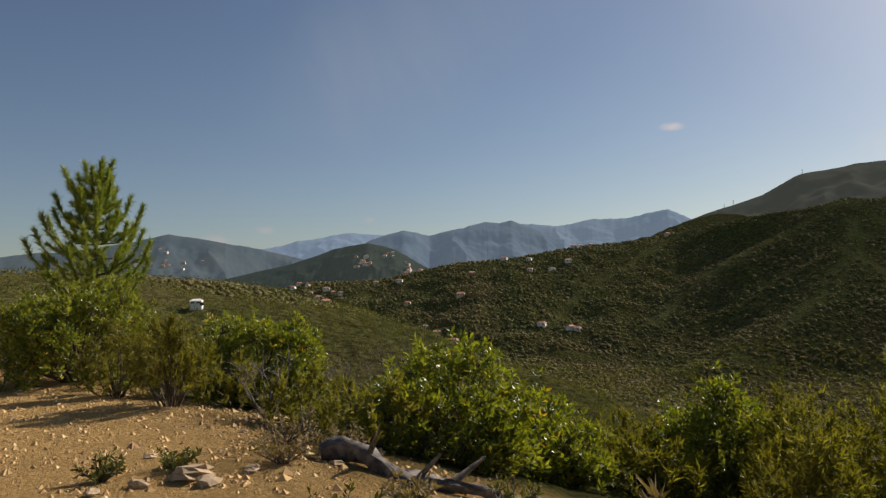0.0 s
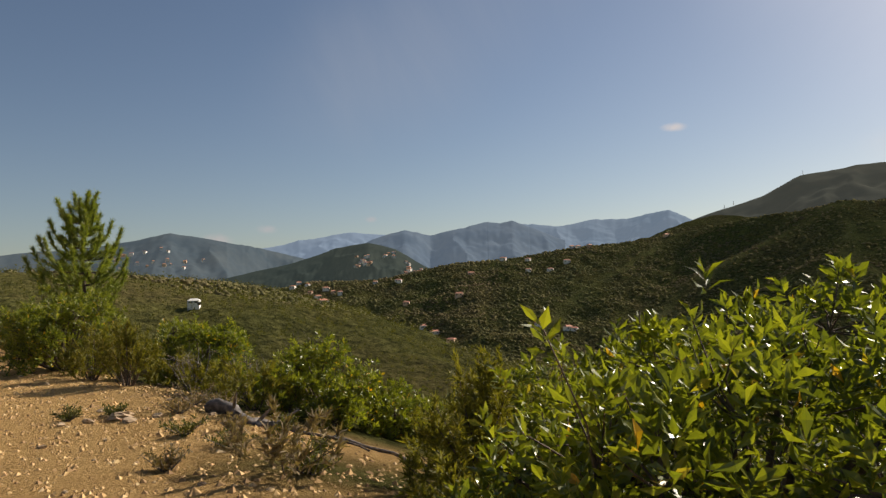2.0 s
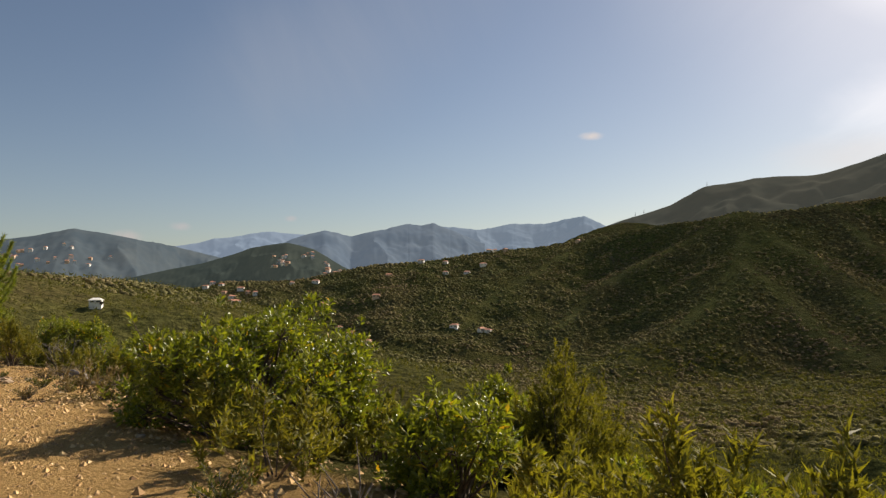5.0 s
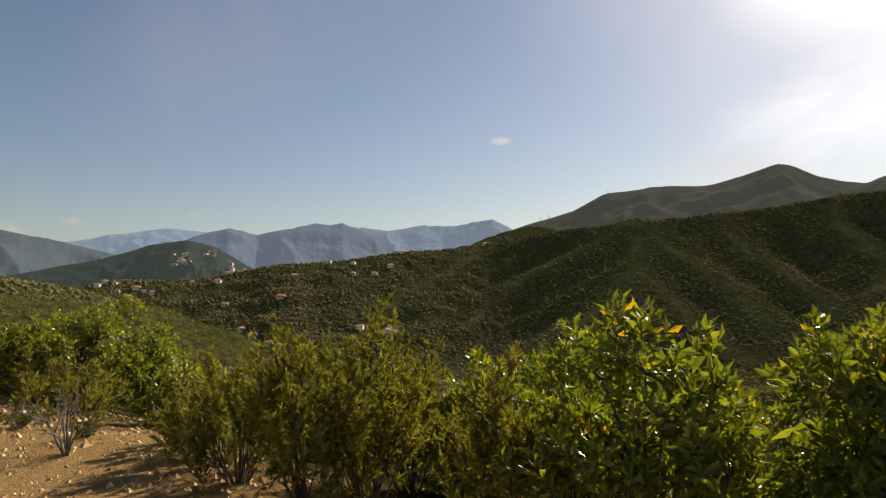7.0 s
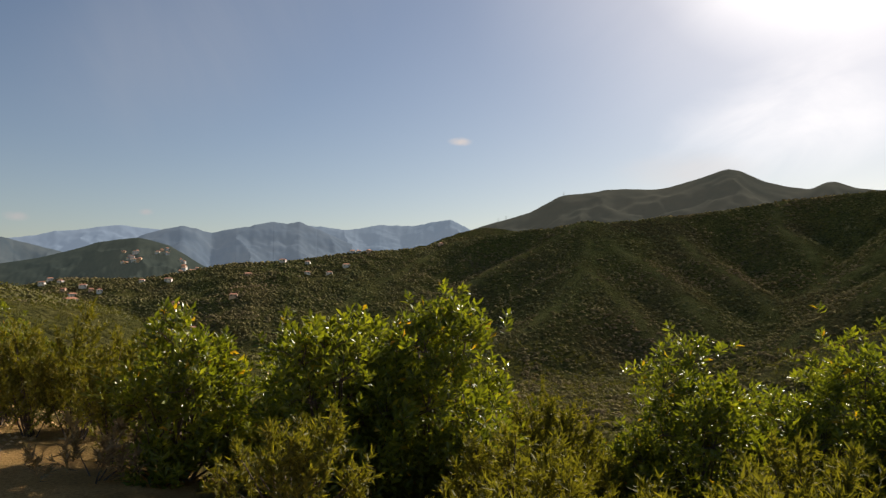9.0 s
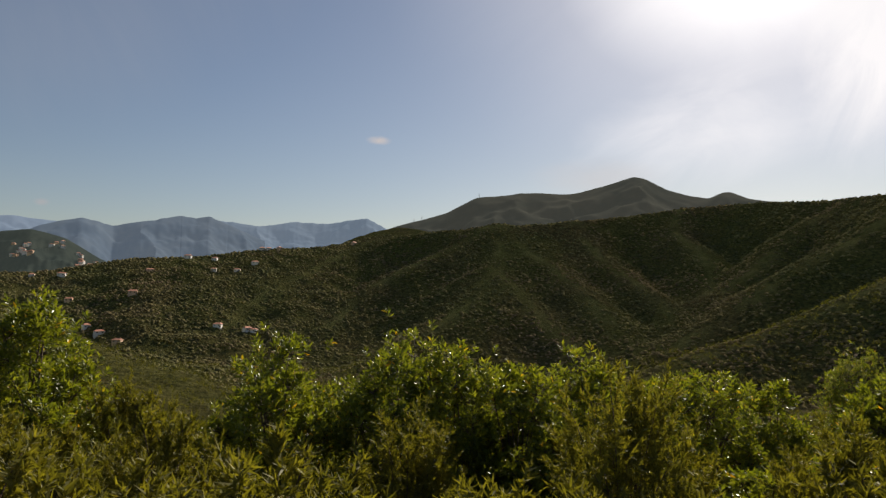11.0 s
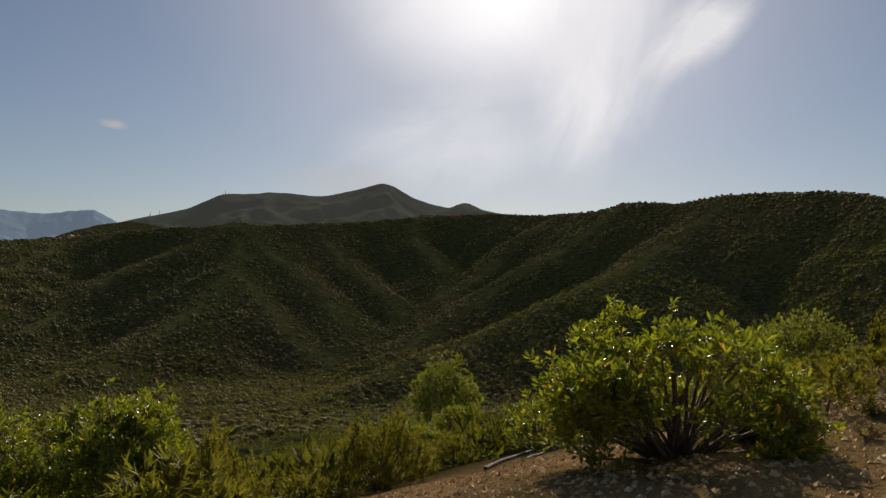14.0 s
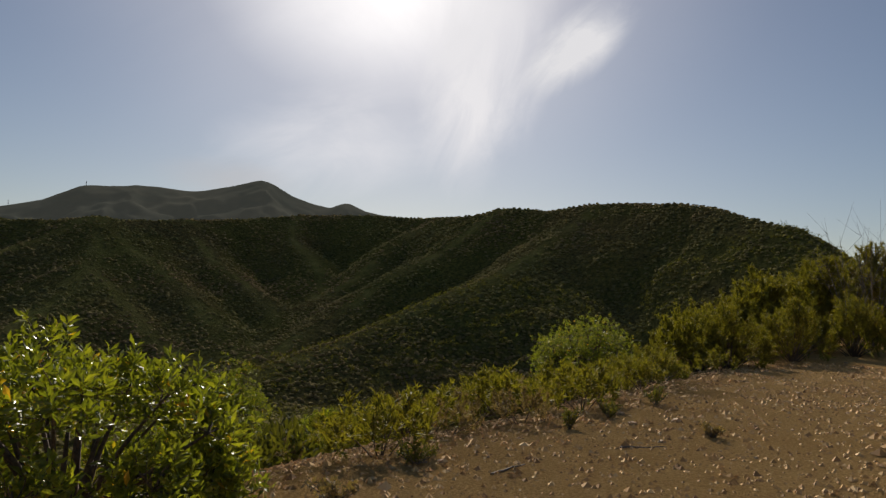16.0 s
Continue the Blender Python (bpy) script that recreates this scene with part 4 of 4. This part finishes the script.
def bare_shrub(x, y, h, w, seed):
    """A dead grey shrub: forked leafless twigs."""
    rng = np.random.default_rng(seed)
    z = float(ground_z(x, y))
    ob = thing("dead_shrub", x, y, z, "leafless grey dead shrub among green scrub", "shrub", "dead shrubs")
    main, fine = [], []
    for _ in range(9):
        e = np.array([rng.normal(0, w * 0.3), rng.normal(0, w * 0.3), h * rng.uniform(0.6, 1.0)])
        m = e * np.array([0.4, 0.4, 0.5]) + rng.normal(0, 0.05, 3)
        main.append([(np.array([0, 0, -0.05]), 0.014), (m, 0.010), (e, 0.004)])
        for _ in range(7):
            u = rng.uniform(0.3, 1)
            p = m + (e - m) * u
            fine.append([(p, 0.005), (p + rng.normal(0, 0.13, 3) * h + np.array([0, 0, 0.12 * h]), 0.002)])
    part("stem", mesh_of("stem", *tubes(main, 5), DEAD), ob)
    tagged(part("twigwork", mesh_of("twigwork", *tubes(fine, 4), DEAD), ob), kind="stuff")


for i, (x, y, h, w) in enumerate([(-2.4, 9.2, 0.9, 1.0), (-1.3, 9.0, 1.0, 1.0), (-0.9, 12.5, 2.0, 1.2), (7.6, 12.0, 1.6, 1.2), (5.6, -6.4, 0.6, 0.9), (52.6, -25.0, 4.2, 1.6), (54.6, -25.6, 4.4, 1.6), (9.8, -9.4, 0.9, 1.0)]):
    bare_shrub(x, y, h, w, 950 + i)


# ================= far houses and pylons =================
def box_mesh(name, x0, x1, y0, y1, z0, z1, mat):
    v = [(x, y, z) for z in (z0, z1) for x, y in ((x0, y0), (x1, y0), (x1, y1), (x0, y1))]
    f = [(3, 2, 1, 0), (4, 5, 6, 7), (0, 1, 5, 4), (1, 2, 6, 5), (2, 3, 7, 6), (3, 0, 4, 7)]
    return mesh_of(name, v, f, mat, False)


def house(x, y, z, turn, w, d, h, wall, label, tiles=None):
    if 300 < y < 1000:
        near_ = 0.55 if y < 520 else 0.75
        w, d, h = w * near_, d * near_, h * near_
    ob = thing("house", x, y, z, label, "house", "houses across the valley")
    ob.rotation_euler = (0, 0, radians(turn))
    part("wall", box_mesh("wall", -w / 2, w / 2, -d / 2, d / 2, -4, h, wall), ob)
    e, r = 0.055 * w, 0.18 * d + 0.06 * w
    v = [(-w / 2 - e, -d / 2 - e, h), (w / 2 + e, -d / 2 - e, h), (w / 2 + e, d / 2 + e, h), (-w / 2 - e, d / 2 + e, h), (-w / 2 + d * 0.3, 0, h + r), (w / 2 - d * 0.3, 0, h + r)]
    me = bpy.data.meshes.new("roof")
    me.from_pydata(v, [], [(0, 1, 5, 4), (1, 2, 5), (2, 3, 4, 5), (3, 0, 4), (3, 2, 1, 0)])
    me.materials.append(tiles or ROOF_T)
    part("roof", me, ob, "" if tiles else "low terracotta tile roof")
    n = max(2, int(w / 3.2))
    for k in range(n):
        cx = -w / 2 + (k + 0.5) * w / n
        part("window", box_mesh("window", cx - 0.5, cx + 0.5, -d / 2 - 0.06, -d / 2 + 0.05, h * 0.45, h * 0.45 + min(1.3, h * 0.35), GLASS), ob)
    part("door", box_mesh("door", w * 0.36, w * 0.36 + 1.0, -d / 2 - 0.05, -d / 2 + 0.05, 0, min(2.1, h * 0.6), BARK), ob)
    return ob


WHITE_AT = [(-171, 852), (-189, 848), (-141, 813), (-121, 792), (-57, 325), (75, 836), (96, 756), (161, 837), (-8, 594), (-19, 623), (81, 573), (-53, 803), (-83, 827), (-185, 867), (-147, 791), (102, 806), (120, 752), (142, 770), (169, 838), (103, 561), (107, 560)]
OCHRE_AT = [(-159, 809), (-39, 713), (32, 769), (182, 835), (6, 558), (16, 680), (-131, 803), (295, 889)]
for i, (x, y) in enumerate(WHITE_AT):
    house(x, y, float(ground_z(x, y)), 15 * (i % 5) - 30, 7.5 + i % 3 * 1.5, 6, 3.4 + i % 2 * 1.2, WALL_W, "white rendered house with a tile roof across the valley")
for i, (x, y) in enumerate(OCHRE_AT):
    house(x, y, float(ground_z(x, y)), 18 * (i % 4) - 25, 7.5 + i % 3 * 1.5, 6, 3.2 + i % 2 * 1.2, WALL_O, "ochre rendered house with a tile roof across the valley")
hut = house(-69, 189, float(ground_z(-69, 189)) + 0.8, 8, 3.2, 2.3, 1.2, WALL_W, "small white hut in scrub on the near hillside", WALL_W)


def on_range(i, u, d):
    """A place on the front of a distant range: along its crest by u, d metres towards the valley."""
    px, py, pz, run = (float(q) for q in range_crest(i, u))
    q = math.hypot(px, py)
    x, y = px - px / q * d, py - py / q * d
    return x, y, pz + float(range_flank(i, np.array(-d), np.array(x), np.array(y), run))


town_rng = np.random.default_rng(12)
for k in range(86):
    if k < 30:
        u, d, i = town_rng.normal(5.6, 0.45), town_rng.uniform(60, 150), 1
    elif k < 42:
        u, d, i = town_rng.normal(3.9, 0.2), town_rng.uniform(130, 200), 1
    elif k < 72:
        u, d, i = town_rng.normal(2.2, 0.5), town_rng.uniform(180, 330), 2
    else:
        u, d, i = town_rng.normal(0.95, 0.3), town_rng.uniform(280, 330), 2
    x, y, z = on_range(i, u, d)
    big = town_rng.uniform(0.7, 1.0) * (1.0 if i == 1 else 1.7)
    house(x, y, z, town_rng.uniform(-40, 40), 10 * big, 8 * big, 6 * big, WALL_W if k % 3 else WALL_O, "pale village house on a distant hillside")


def pylon(u, h):
    """A lattice power pylon: four leaning legs, cross braces and three arms."""
    x, y, z = on_range(0, u, 0.0)
    ob = thing("power_pylon", x, y, z, "grey lattice power pylon on the ridge", "pylon", "pylons on the ridge")
    b_ = h * 0.09
    for sx in (-1, 1):
        for sy in (-1, 1):
            part("leg", mesh_of("leg", *tubes([[((sx * b_, sy * b_, -1), 0.28), ((0, 0, h), 0.16)]], 4), STEEL), ob)
    for k in range(5):
        q = b_ * (1 - k / 6)
        part("brace", mesh_of("brace", *tubes([[((-q, -q, h * k / 6), 0.12), ((q, q, h * (k + 1) / 6), 0.12)]], 4), STEEL), ob)
    for k in range(3):
        part("arm", mesh_of("arm", *tubes([[((-h * 0.14, 0, h * (0.72 + 0.1 * k)), 0.13), ((h * 0.14, 0, h * (0.72 + 0.1 * k)), 0.13)]], 4), STEEL), ob)


for u, h in ((6.05, 15), (3.1, 13), (2.8, 11)):
    pylon(u, h)
